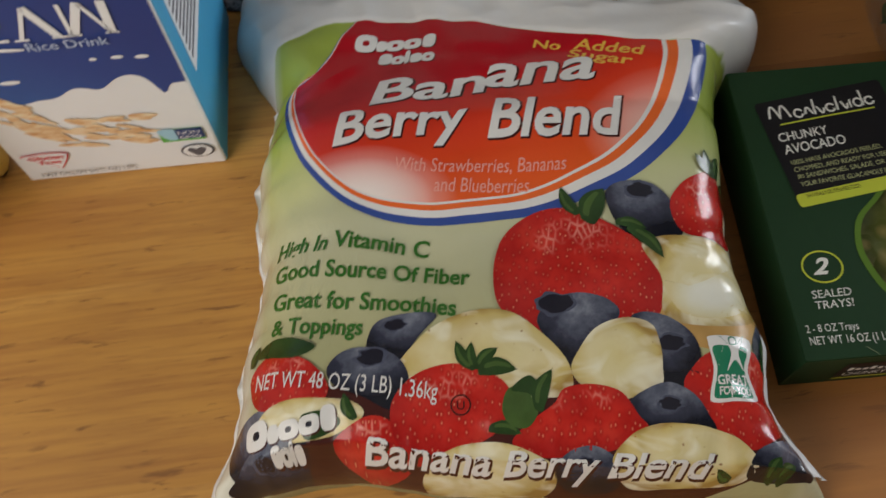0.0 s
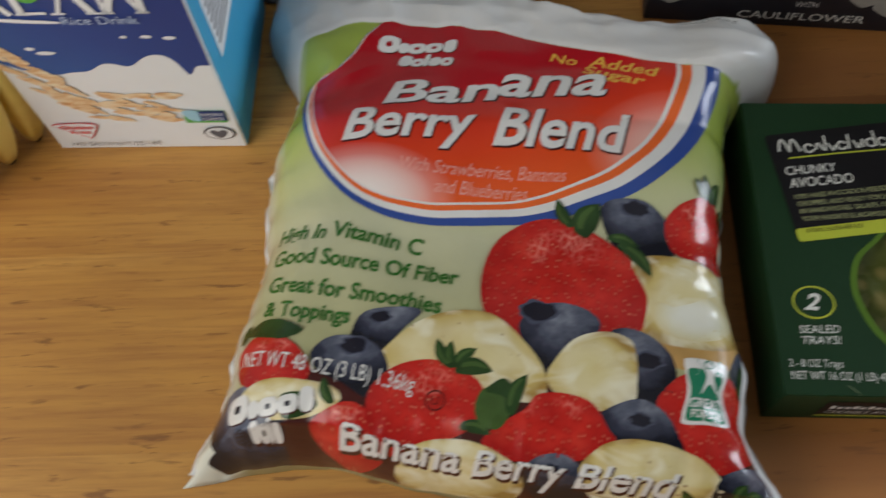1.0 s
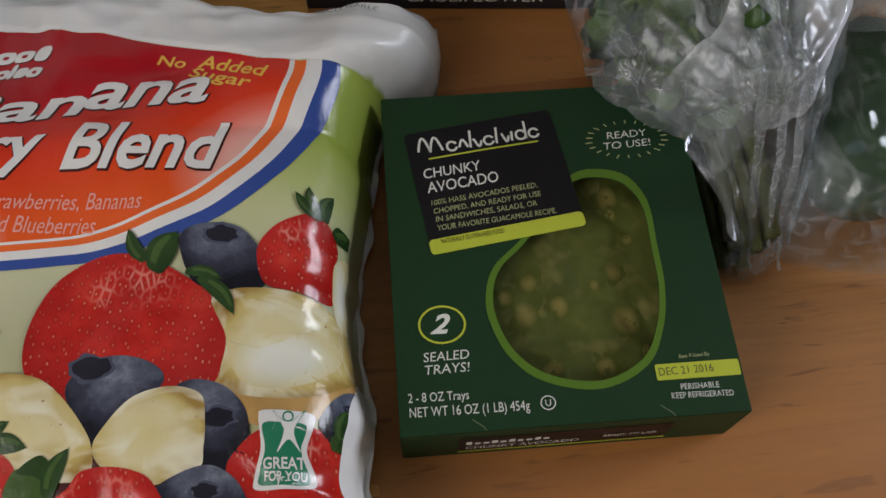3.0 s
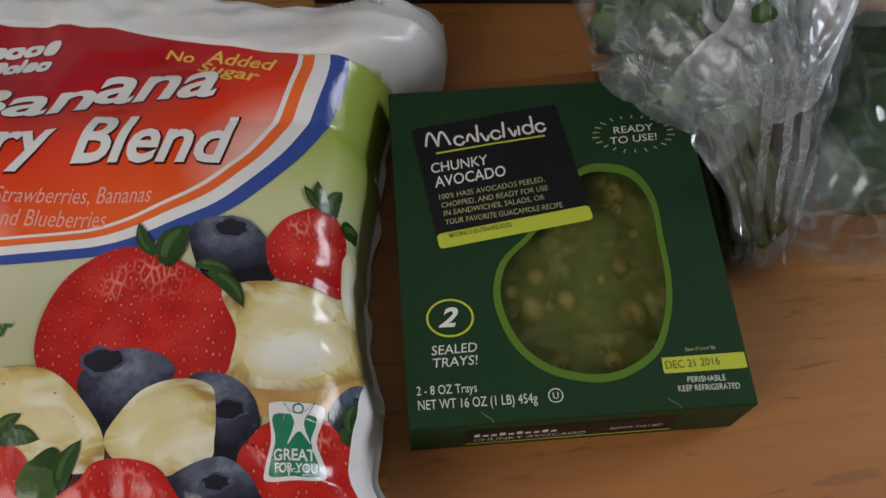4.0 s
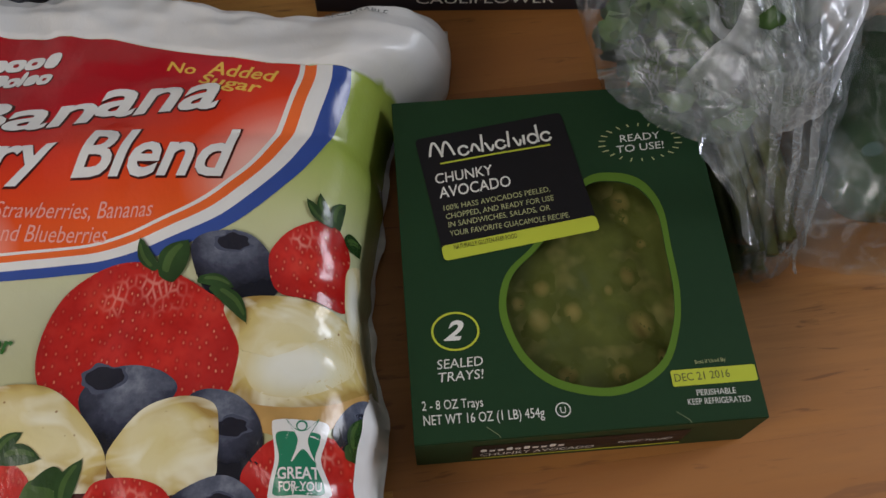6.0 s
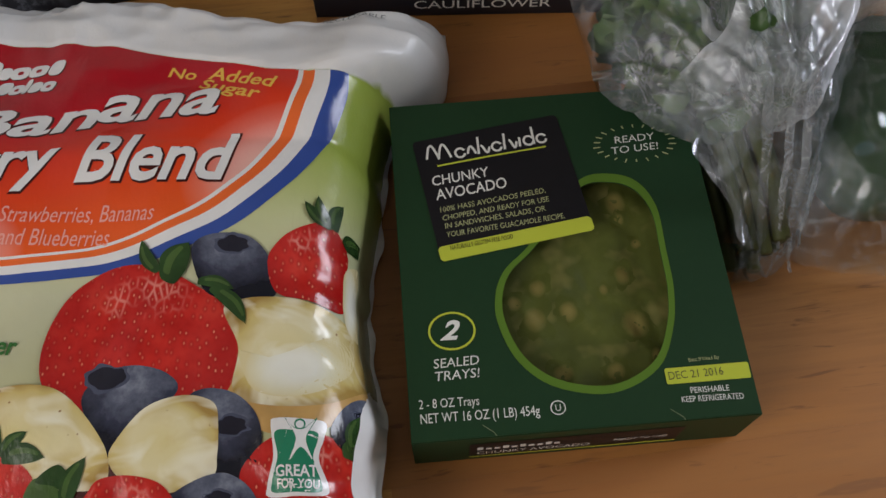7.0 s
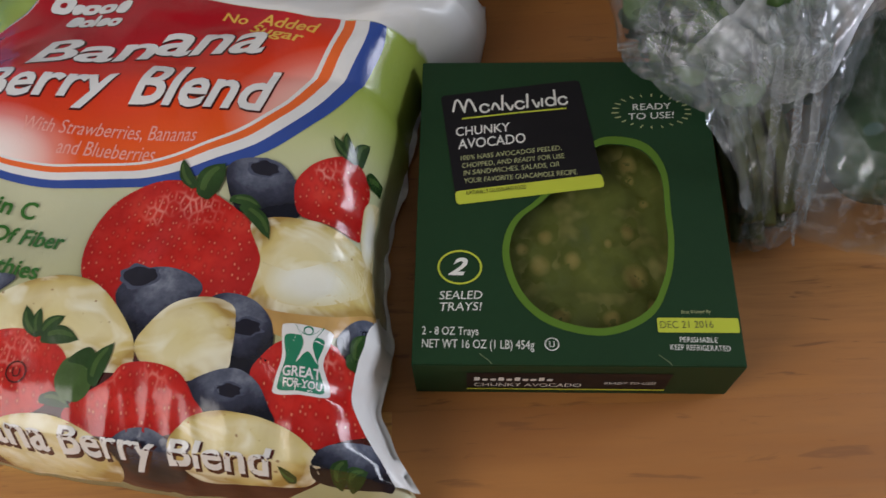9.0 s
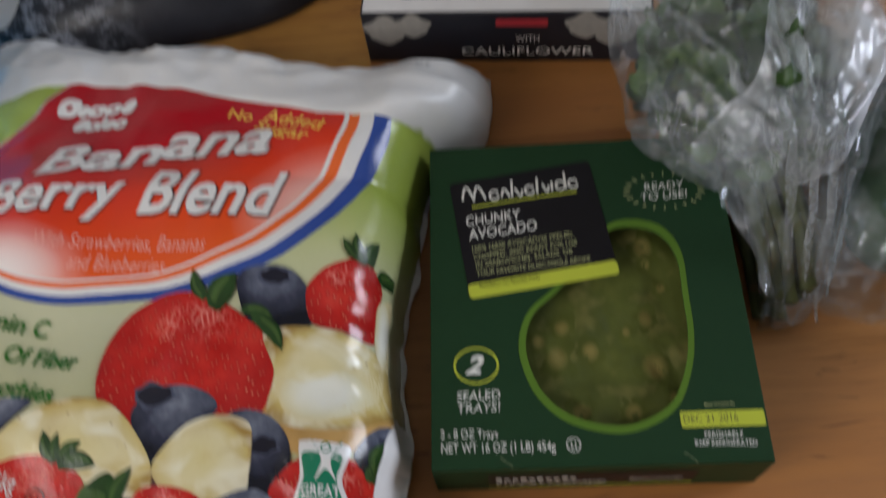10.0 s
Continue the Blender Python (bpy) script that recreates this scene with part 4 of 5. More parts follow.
def brush(points):
    stroke([MARK_A + along * x + tall_way * y for x, y in points], .00050, BH + .0004, board_white, parent=black_label)


for x, w, h, form in ((.00, .10, .0082, "arch"), (.10, .10, .0078, "arch"), (.24, .08, .0044, "loop"), (.34, .07, .0044, "arch"), (.43, .02, .0084, "stem"), (.46, .07, .0040, "hook"), (.55, .08, .0042, "loop"), (.65, .02, .0078, "stem"),
                   (.70, .06, .0042, "hook"), (.78, .01, .0046, "stem"), (.82, .08, .0044, "loop"), (.90, .01, .0086, "stem"), (.93, .08, .0042, "loop")):
    if form == "arch":
        brush([(x + w * t, h * (0.05 + 0.95 * math.sin(math.pi * min(1, t * 0.92 + 0.06)))) for t in (k / 10 for k in range(11))])
    elif form == "loop":
        brush([(x + w / 2 + w / 2 * math.cos(t), h / 2 + h / 2 * math.sin(t)) for t in (0.4 + 5.6 * k / 14 for k in range(15))])
    elif form == "hook":
        brush([(x + w * t, h * (0.5 + 0.5 * math.cos(math.pi * 1.6 * t))) for t in (k / 10 for k in range(11))])
    else:
        brush([(x + w * t, h * t) for t in (0, 0.5, 1)])
stroke([(.0184, .1169), (.0414, .1199), (.0644, .1224)], .0004, BH + .0004, board_lime, "underline", black_label)
# numeral in a circle, words beneath
stroke([(.0181 + .0086 * math.cos(2 * math.pi * k / 40), .0442 + .0073 * math.sin(2 * math.pi * k / 40)) for k in range(41)], .0004, BH + .0002, board_lime, "printed_circle")


def box_text(body, p0, p1, h, material=board_white, weight=0.0, shear=0.0, lift=.0002):
    part("lettering", lettering(body, p0, p1, h, top, lift, shear, weight, cut=1), material, avocado_box, smooth=False)


box_text("2", (.0135, .0410), (.0212, .0408), .0074, weight=0.03, shear=0.35)
box_text("SEALED", (.0102, .0300), (.0272, .0303), .0036, shear=0.12)
box_text("TRAYS!", (.0105, .0251), (.0270, .0254), .0036, shear=0.15)
box_text("2 - 8 OZ Trays", (.0037, .0152), (.0256, .0150), .0034)
box_text("NET WT 16 OZ (1 LB) 454g", (.0039, .0098), (.0470, .0094), .0036)
stroke([(.0538 + .0026 * math.cos(2 * math.pi * k / 24), .0115 + .0025 * math.sin(2 * math.pi * k / 24)) for k in range(25)], .0002, BH + .0002, board_white, "printed_circle")
box_text("U", (.0528, .0103), (.0548, .0103), .0024)
box_text("READY", (.0935, .1213), (.1106, .1220), .0034, shear=0.1)
box_text("TO USE!", (.0915, .1162), (.1113, .1172), .0034, shear=0.12)
for k in range(22):
    a = 2 * math.pi * k / 22 + 0.1
    e = Vector((math.cos(a) * (1 + .05 * noise.noise((k * 2.3, 1, 0))), math.sin(a) * 0.54))
    c = Vector((.1016, .1208))
    stroke([c + e * .0145, c + e * (.0172 + .0012 * noise.noise((k * 1.7, 4, 0)))], .00026, BH + .0002, board_pale, "printed_ray")
box_sheet(rect_loop(.0946, .1258, .0166, .0227, .0008), BH + .0002, board_lime, "date_band")
box_text("DEC 21 2016", (.0957, .0183), (.1160, .0186), .0030, plain("faint black ink", (0.10, 0.11, 0.03), 0.5), lift=.0003)
box_text("PERISHABLE", (.1026, .0127), (.1168, .0125), .0022)
box_text("KEEP REFRIGERATED", (.0987, .0096), (.1213, .0091), .0022)
box_text("Best If Used By", (.1043, .0245), (.1157, .0247), .0014, board_pale)


def on_front(bm, depth=0.0):
    """Turn a flat print up on to the front panel."""
    for v in bm.verts:
        v.co = Vector((v.co.x, depth - v.co.z, v.co.y))
    return bm


front_label = part("front_label", on_front(patch(rect_loop(.0210, .1010, .0060, .0255, .0006), (.061, .016), flat(.0002), 0, 2), FY), board_black, avocado_box, "black printed strip", smooth=False)
part("front_band", on_front(patch(rect_loop(.0210, .1010, .0055, .0070, .0003), (.061, .006), flat(.0004), 0, 2), FY), board_lime, front_label, smooth=False)
part("lettering", on_front(lettering("CHUNKY AVOCADO", (.0240, .0095), (.0670, .0095), .0042, flat(.0004), 0, cut=1), FY), board_white, front_label, smooth=False)
for k in range(10):
    x, tall = .0240 + .0032 * k, .0042 if k in (0, 3, 5, 8) else .0026
    part("front_mark", on_front(patch(rect_loop(x, x + .0022, .0165, .0165 + tall, .0006), (x + .0011, .0165 + tall / 2), flat(.0004), 0, 2), FY), board_white, front_label, smooth=False)
part("lettering", on_front(lettering("READY TO USE!", (.0760, .0130), (.0960, .0130), .0030, flat(.0004), 0, cut=1), FY), board_white, front_label, smooth=False)
# tuck slots at the front fold
for x in (.0300, .0980):
    stroke([(x - .0040, .0075), (x, .0044), (x + .0006, .0032)], .00015, BH + .0002, board_inner, "tuck_slot")


def avocado_ink():
    m, nt, b = nodes_of("mashed avocado under film")
    vec = mapped(nt)
    c = ramp(nt, noise_of(nt, vec, 45, 4), (0.3, (0.058, 0.070, 0.013)), (0.6, (0.092, 0.108, 0.020)), (0.8, (0.14, 0.145, 0.034)))
    c = mixer(nt, ramp(nt, noise_of(nt, vec, 72, 2), (0.54, 0.0), (0.82, 0.7)), c, (0.30, 0.25, 0.09))
    nt.links.new(c, b.inputs["Base Color"])
    b.inputs["Roughness"].default_value = 0.6
    b.inputs["IOR"].default_value = 1.3
    bump(nt, b, noise_of(nt, vec, 120, 3), 0.2, 0.001)
    return m


def chunk_ink():
    """Yellowish flesh that shows through the green smear towards the middle of a chunk."""
    m, nt, b = nodes_of("avocado chunk")
    vec, gen = mapped(nt), mapped(nt, "Generated")
    gx, gy, _ = axes_of(nt, gen)
    dx, dy = math_of(nt, "SUBTRACT", gx, 0.5), math_of(nt, "SUBTRACT", gy, 0.5)
    r2 = math_of(nt, "ADD", math_of(nt, "MULTIPLY", dx, dx), math_of(nt, "MULTIPLY", dy, dy))
    r2 = math_of(nt, "MULTIPLY_ADD", noise_of(nt, vec, 260, 3), 0.05, math_of(nt, "SUBTRACT", r2, 0.02))
    c = ramp(nt, noise_of(nt, vec, 45, 4), (0.3, (0.058, 0.070, 0.013)), (0.6, (0.092, 0.108, 0.020)), (0.8, (0.14, 0.145, 0.034)))
    c = mixer(nt, ramp(nt, r2, (0.0, 0.85), (0.035, 0.5), (0.10, 0.0)), c, (0.25, 0.20, 0.062))
    nt.links.new(c, b.inputs["Base Color"])
    b.inputs["Roughness"].default_value, b.inputs["IOR"].default_value = 0.65, 1.25
    bump(nt, b, noise_of(nt, vec, 120, 3), 0.2, 0.001)
    return m


green_mash, pale_chunk = avocado_ink(), chunk_ink()


def mash_height(x, y):
    return .0265 + .0016 * noise.noise((x * 70, y * 70, 2)) + .0007 * noise.noise((x * 200, y * 200, 2))


tray = thing("food_tray", avocado_box.matrix_world.copy(), "sealed tray of lumpy green avocado inside the box", "food tray")
tray_rim = plain("clear tray plastic", (0.10, 0.12, 0.04), 0.25, 0.1, 60)
part("tray_body", block(.004, .122, .004, .144, .0010, .0245, .003), tray_rim, tray)
part("avocado_mash", patch(rounded([mid + (Vector(p) - mid) * 1.12 for p in WINDOW], 5), mid, mash_height, 0.0, 26), green_mash, tray, "mashed green avocado")
for k, (x, y, r) in enumerate(((.0915, .0970, .0058), (.0900, .0895, .0035), (.0539, .0631, .0045), (.0883, .0657, .0045), (.0511, .0489, .0062), (.0648, .0520, .0048), (.0892, .0439, .0072), (.0793, .0589, .0026), (.0442, .0565, .0040), (.0593, .0276, .0050), (.0782, .0261, .0045), (.0960, .0300, .0040), (.0960, .0780, .0030))):
    loop = [Vector((x + r * 1.15 * math.cos(t) * (1 + 0.75 * noise.noise((math.cos(t) * 1.7, math.sin(t) * 1.7, k * 3.3))), y + r * 1.25 * math.sin(t) * (1 + 0.75 * noise.noise((math.cos(t) * 1.7, math.sin(t) * 1.7, k * 3.3))))) for t in (2 * math.pi * n_ / 28 for n_ in range(28))]
    bm = patch(loop, (x, y), lambda p, q: mash_height(p, q), .00006, 8)
    part("avocado_chunk", bm, pale_chunk, tray, "pale avocado chunk")


# ---- the drink carton ----
carton_white = plain("white carton board", (0.80, 0.82, 0.85), 0.42, 0.04, 150, coat=0.1, relief=0.03)
carton_cyan = plain("cyan carton ink", (0.06, 0.36, 0.62), 0.4, 0.06, 150, relief=0.03)
carton_red = plain("red carton ink", (0.70, 0.06, 0.08), 0.45, 0.05, 150, relief=0.02)
carton_navy = plain("navy carton ink", (0.02, 0.045, 0.18), 0.45, 0.1, 150, relief=0.02)
carton_black = plain("grey carton ink", (0.10, 0.10, 0.12), 0.45, 0.1, 150, relief=0.02)
carton_leaf = plain("leaf carton ink", (0.12, 0.42, 0.08), 0.45, 0.1, 150, relief=0.02)


def carton_front_ink():
    m, nt, b = nodes_of("blue carton ink")
    x, _, z = axes_of(nt, mapped(nt))
    k = math_of(nt, "ADD", math_of(nt, "MULTIPLY", x, 4.0), math_of(nt, "MULTIPLY", z, 5.0))
    k = math_of(nt, "MULTIPLY_ADD", noise_of(nt, mapped(nt), 25, 2), 0.2, k)
    c = ramp(nt, k, (0.30, (0.035, 0.13, 0.40)), (0.75, (0.020, 0.060, 0.26)), (1.0, (0.016, 0.045, 0.22)))
    nt.links.new(c, b.inputs["Base Color"])
    b.inputs["Roughness"].default_value = 0.4
    return m


def grain_ink():
    m, nt, b = nodes_of("rice grain ink")
    c = ramp(nt, noise_of(nt, mapped(nt, "Object", (1, 1, 3)), 110, 3), (0.3, (0.58, 0.29, 0.12)), (0.5, (0.78, 0.55, 0.32)), (0.7, (0.86, 0.76, 0.58)))
    nt.links.new(c, b.inputs["Base Color"])
    b.inputs["Roughness"].default_value = 0.45
    return m


carton_blue, carton_grain = carton_front_ink(), grain_ink()
CW, CH, CD = .0995, .195, .0955
carton = thing("drink_carton", pose(-.2260, .1168, 0, 0, 0, -1.7), "blue and white gable-top rice drink carton standing upright", "drink carton")
bm = block(0, CW, 0, CD, .0003, CH, .0012)
part("carton_body", bm, carton_white, carton, smooth=False)
bm = bmesh.new()
base = [bm.verts.new(p) for p in ((0, 0, CH), (CW, 0, CH), (CW, CD, CH), (0, CD, CH))]
ridge = [bm.verts.new(p) for p in ((0, CD / 2 - .002, CH + .040), (CW, CD / 2 - .002, CH + .040), (CW, CD / 2 + .002, CH + .040), (0, CD / 2 + .002, CH + .040))]
for k in range(4):
    bm.faces.new((base[k], base[(k + 1) % 4], ridge[(k + 1) % 4], ridge[k]))
bm.faces.new(ridge)
bm.faces.new(base)
part("gable_top", bm, carton_blue, carton, smooth=False)
part("top_fin", block(0, CW, CD / 2 - .0018, CD / 2 + .0018, CH + .039, CH + .056, .0006), carton_white, carton, smooth=False)


def carton_print(loop, lift, material, name, label="", centre=None):
    loop = [Vector(p) for p in loop]
    c = Vector(centre) if centre else sum(loop, Vector((0, 0))) / len(loop)
    return part(name, on_front(patch(loop, c, flat(lift), 0, 3)), material, carton, label, smooth=False)


# blue field with the milk's edge below it
edge = []
for k in range(61):
    s = k / 60
    z = .066 + .010 * (abs(s - 0.45) * 2) ** 1.6 * (1 if s < 0.45 else 0.2) - .006 * math.exp(-((s - 0.18) / 0.16) ** 2) + .010 * math.exp(-((s - 0.76) / 0.11) ** 2) + .005 * math.exp(-((s - 0.52) / 0.07) ** 2)
    z -= .009 * math.exp(-((s - 0.885) / 0.03) ** 2)
    edge.append((.0008 + (CW - .0016) * s, z + .0012 * noise.noise((s * 14, 2, 2))))
bm = bmesh.new()
cols = [(bm.verts.new((x, -.0003, z)), bm.verts.new((x, -.0003, CH - .0005))) for x, z in edge]
for (a, b_), (c_, d_) in zip(cols, cols[1:]):
    bm.faces.new((a, c_, d_, b_))
part("blue_field", bm, carton_blue, carton, "deep blue printed field", smooth=False)
for x, z, rx, rz in ((.027, .079, .0045, .0013), (.021, .082, .0022, .0012), (.076, .089, .0026, .0011), (.086, .088, .0030, .0012), (.066, .089, .0016, .0009)):
    carton_print([(x + rx * math.cos(t), z + rz * math.sin(t)) for t in (2 * math.pi * k / 14 for k in range(14))], .0006, carton_white, "milk_drop")
rng = random.Random(5)
for k in range(66):
    if k < 38:
        x, z, a = rng.uniform(.001, .030), 0, rng.uniform(-0.95, -0.5)
        z = .080 - x * 1.25 + rng.uniform(-.014, .011)
    else:
        x, z, a = rng.uniform(.034, .074), rng.uniform(.027, .048), rng.uniform(-0.5, 0.2)
    l, w = rng.uniform(.0055, .0095), rng.uniform(.0012, .0019)
    carton_print([(min(max(x + l * math.cos(t) * math.cos(a) - w * math.sin(t) * math.sin(a), .0006), CW - .0006), z + l * math.cos(t) * math.sin(a) + w * math.sin(t) * math.cos(a)) for t in (2 * math.pi * q / 12 for q in range(12))], .0005 + k * .000004, carton_grain, "rice_grain")


def carton_text(body, p0, p1, h, material, weight=0.0, lift=.0016):
    part("lettering", on_front(lettering(body, p0, p1, h, flat(lift), 0, 0, weight, cut=1)), material, carton, smooth=False)


carton_text("Rice Drink", (.0440, .0985), (.0770, .0985), .0050, plain("pale blue carton ink", (0.45, 0.55, 0.72), 0.45))
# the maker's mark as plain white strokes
def bar(x0, z0, x1, z1, w):
    a, b_ = Vector((x0, z0)), Vector((x1, z1))
    n = Vector((a.y - b_.y, b_.x - a.x)).normalized() * (w / 2)
    carton_print([p for p in (a - n, b_ - n, b_ + n, a + n)], .0009, carton_white, "printed_mark")


for x0, x1, w in ((.0005, .0005, .0036), (.0120, .0120, .0034), (.0285, .0285, .0034), (.0440, .0515, .0018), (.0590, .0515, .0036), (.0640, .0650, .0018), (.0650, .0725, .0036), (.0800, .0725, .0018), (.0800, .0815, .0036)):
    bar(max(x0, .0022), .1045, max(x1, .0022), .1225, w)
    bar(max(x0 - .0028, .0006), .1045, x0 + .0030, .1045, .0012)
for x, z, rx, rz in ((.0055, .1135, .0050, .0088), (.0165, .1180, .0046, .0046)):
    ring_ = [2 * math.pi * k / 24 for k in range(24)]
    carton_print([(max(x + rx * math.cos(t), .0006), z + rz * math.sin(t)) for t in ring_], .0008, carton_white, "printed_mark")
    carton_print([(max(x + rx * 0.58 * math.cos(t), .0006), z + rz * 0.76 * math.sin(t)) for t in ring_], .0010, carton_blue, "printed_mark_hole")
bar(.0170, .1150, .0235, .1040, .0030)
for z, w in ((.1215, .0105), (.1050, .0105)):
    bar(.0285, z, .0285 + w, z, .0016)
carton_print(rounded([(.000 + .004, .1035), (.018, .1000), (.040, .0985), (.040, .1000), (.018, .1022)], 5), .0009, carton_white, "printed_swash")
carton_print(rounded([(.0305, .1135), (.035, .1160), (.040, .1140), (.035, .1115)], 5), .0012, carton_leaf, "printed_leaf")
carton_print(rounded([(.028, .133), (.048, .131), (.060, .140), (.050, .143)], 5), .0009, carton_white, "printed_swash")
carton_print(rect_loop(.0745, .0955, .0240, .0340, .0004), .0008, carton_leaf, "printed_badge", "green and navy badge")
carton_print(rect_loop(.0825, .0955, .0258, .0340, .0004), .0010, carton_navy, "badge_field")
carton_text("NON", (.0838, .0305), (.0942, .0305), .0026, carton_white)
carton_text("GMO", (.0838, .0268), (.0942, .0268), .0026, carton_white)
carton_print(rounded([(.0745, .034), (.0825, .034), (.0825, .0258), (.0770, .0270)], 4), .0010, plain("sky carton ink", (0.35, 0.60, 0.75), 0.45), "badge_sky")
ring = [(.0885 + .0082 * math.cos(t), .0145 + .0058 * math.sin(t)) for t in (2 * math.pi * k / 32 for k in range(32))]
carton_print(ring, .0008, carton_black, "printed_seal")
carton_print([(.0885 + (p[0] - .0885) * 0.86, .0145 + (p[1] - .0145) * 0.86) for p in ring], .0010, carton_white, "seal_field")
carton_print(rounded([(.0885, .0105), (.0840, .0155), (.0860, .0178), (.0885, .0165), (.0910, .0178), (.0930, .0155)], 5), .0012, carton_black, "printed_heart")
carton_print(rounded([(.0060, .0240), (.0170, .0250), (.0255, .0245), (.0275, .0215), (.0215, .0120), (.0190, .0120), (.0060, .0215)], 4), .0008, carton_red, "printed_heart_label")
carton_print(rounded([(.0066, .0236), (.0170, .0245), (.0250, .0240), (.0268, .0215), (.0212, .0127), (.0193, .0127), (.0068, .0215)], 4), .0010, carton_white, "label_field")
carton_text("Gluten", (.0080, .0205), (.0250, .0205), .0030, carton_red, 0.02)
carton_text("Free", (.0125, .0165), (.0225, .0165), .0030, carton_red, 0.02)
carton_text("HALF GALLON (64 FL OZ) 1.89L", (.0085, .0055), (.0560, .0055), .0032, carton_black)
# the side: cyan, with a panel of small print as bars
bm = block(CW, CW + .0003, .0012, CD - .0012, .001, CH - .001)
part("cyan_side", bm, carton_cyan, carton, "cyan printed side", smooth=False)
side_print = part("white_side_panel", block(CW + .0003, CW + .0006, .013, .083, .058, CH - .004), carton_white, carton, smooth=False)
for k in range(26):
    part("print_bar", block(CW + .0006, CW + .0008, .016, .080 - .012 * (k * 7 % 5) / 5, .064 + k * .0048, .0658 + k * .0048), carton_black, side_print, smooth=False)

# ---- bananas behind the carton's corner ----


def banana_skin():
    m, nt, b = nodes_of("banana skin")
    vec = mapped(nt)
    c = ramp(nt, noise_of(nt, vec, 35, 4), (0.3, (0.68, 0.49, 0.11)), (0.6, (0.78, 0.60, 0.18)), (0.8, (0.84, 0.68, 0.26)))
    c = mixer(nt, ramp(nt, noise_of(nt, vec, 210, 2), (0.70, 0.0), (0.78, 0.5)), c, (0.20, 0.10, 0.03))
    nt.links.new(c, b.inputs["Base Color"])
    b.inputs["Roughness"].default_value = 0.45
    bump(nt, b, noise_of(nt, vec, 160, 3), 0.15, 0.0006)
    return m


skin, stem_brown = banana_skin(), plain("banana tip", (0.10, 0.055, 0.02), 0.7, 0.3, 300)
bunch = thing("banana_bunch", pose(-.250, .110, 0), "bunch of ripe yellow bananas standing on their tips", "banana")


def banana_body(pts, rad, seg=15):
    """A curved finger with five soft ridges."""
    bm = bmesh.new()
    rings = []
    for p, r in zip(pts, rad):
        rings.append([bm.verts.new((p[0] + r * (1 + 0.07 * math.cos(5 * a)) * math.cos(a), p[1] + r * (1 + 0.07 * math.cos(5 * a)) * math.sin(a), p[2])) for a in (2 * math.pi * k / (seg * 2) for k in range(seg * 2))])
    for a, b_ in zip(rings, rings[1:]):
        for k in range(seg * 2):
            bm.faces.new((a[k], a[(k + 1) % (seg * 2)], b_[(k + 1) % (seg * 2)], b_[k]))
    bm.faces.new(rings[0])
    bm.faces.new(rings[-1])
    return bm


for x0, y0, lean in ((-.012, -.014, 0.0), (-.002, .000, 0.3), (.009, .014, 0.6), (-.024, -.024, -0.2), (-.038, -.030, -0.3), (-.026, .000, 0.1), (-.012, .018, 0.4)):
    pts, rad = [], []
    for i in range(22):
        t = i / 21
        out = .016 * math.sin(t * math.pi) - .030 * t * t
        pts.append((x0 + out * 0.9 - .004 * t, y0 - out * 0.35 + .012 * t + .008 * lean * t, .004 + .175 * t))
        rad.append(.0098 * (0.42 + 0.58 * min(1, t / 0.22) ** 0.6) * (1 - 0.65 * max(0, (t - 0.8) / 0.2)))
    part("banana", banana_body(pts, rad), skin, bunch)
    part("tip", tube([pts[0], (pts[0][0], pts[0][1], .0005)], [rad[0] * 0.9, rad[0] * 0.6], 8), stem_brown, bunch)
label_bag = thing("snack_bag", pose(-.318, .078, 0, 0, 0, 20), "white food packet with a pink and orange band", "food packet")
bm = bmesh.new()
bmesh.ops.create_grid(bm, x_segments=24, y_segments=24, size=1)
for v in bm.verts:
    x, y = v.co.x, v.co.y
    v.co = (x * .035, y * .05, .002 + .022 * ((1 - x ** 4) * (1 - y ** 4)) ** 0.6 + .002 * noise.noise((x * 3, y * 3, 1)))
low = bmesh.ops.extrude_face_region(bm, geom=bm.faces[:])
for g in low["geom"]:
    if isinstance(g, bmesh.types.BMVert):
        g.co.z = 0.0005
part("packet_body", bm, carton_white, label_bag)
part("pink_band", patch(rect_loop(-.033, .033, -.030, -.014, .002), (0, -.022), lambda x, y: .0026 + .022 * ((1 - (x / .035) ** 4) * (1 - (y / .05) ** 4)) ** 0.6 + .002 * noise.noise((x / .035 * 3, y / .05 * 3, 1)), .0006, 8), plain("pink packet ink", (0.75, 0.10, 0.24), 0.4), label_bag, "pink printed band")

# ---- the cauliflower box ----
box_black = plain("black printed board", (0.014, 0.014, 0.020), 0.45, 0.3, 80, relief=0.02)
box_pale = plain("pale printed board", (0.62, 0.60, 0.58), 0.5, 0.25, 60, relief=0.02)
floret_ink = plain("cauliflower floret ink", (0.30, 0.28, 0.25), 0.5, 0.55, 190, relief=0.02)
cauli_box = thing("cauliflower_box", pose(.0920, .1905, 0, 0, 0, -7.0), "black and white card box of cauliflower lying flat", "food box")
QW, QD, QH = .145, .19, .0365
part("box_body", block(0, QW, 0, QD, .0003, QH, .0008), box_black, cauli_box, smooth=False)
part("top_sheet", block(.0012, QW - .0012, .0012, QD - .0012, QH, QH + .0003), box_pale, cauli_box, "pale printed top", smooth=False)


def cauli_print(loop, lift, material, name, label=""):
    loop = [Vector(p) for p in loop]
    return part(name, on_front(patch(loop, sum(loop, Vector((0, 0))) / len(loop), flat(lift), 0, 2)), material, cauli_box, label, smooth=False)


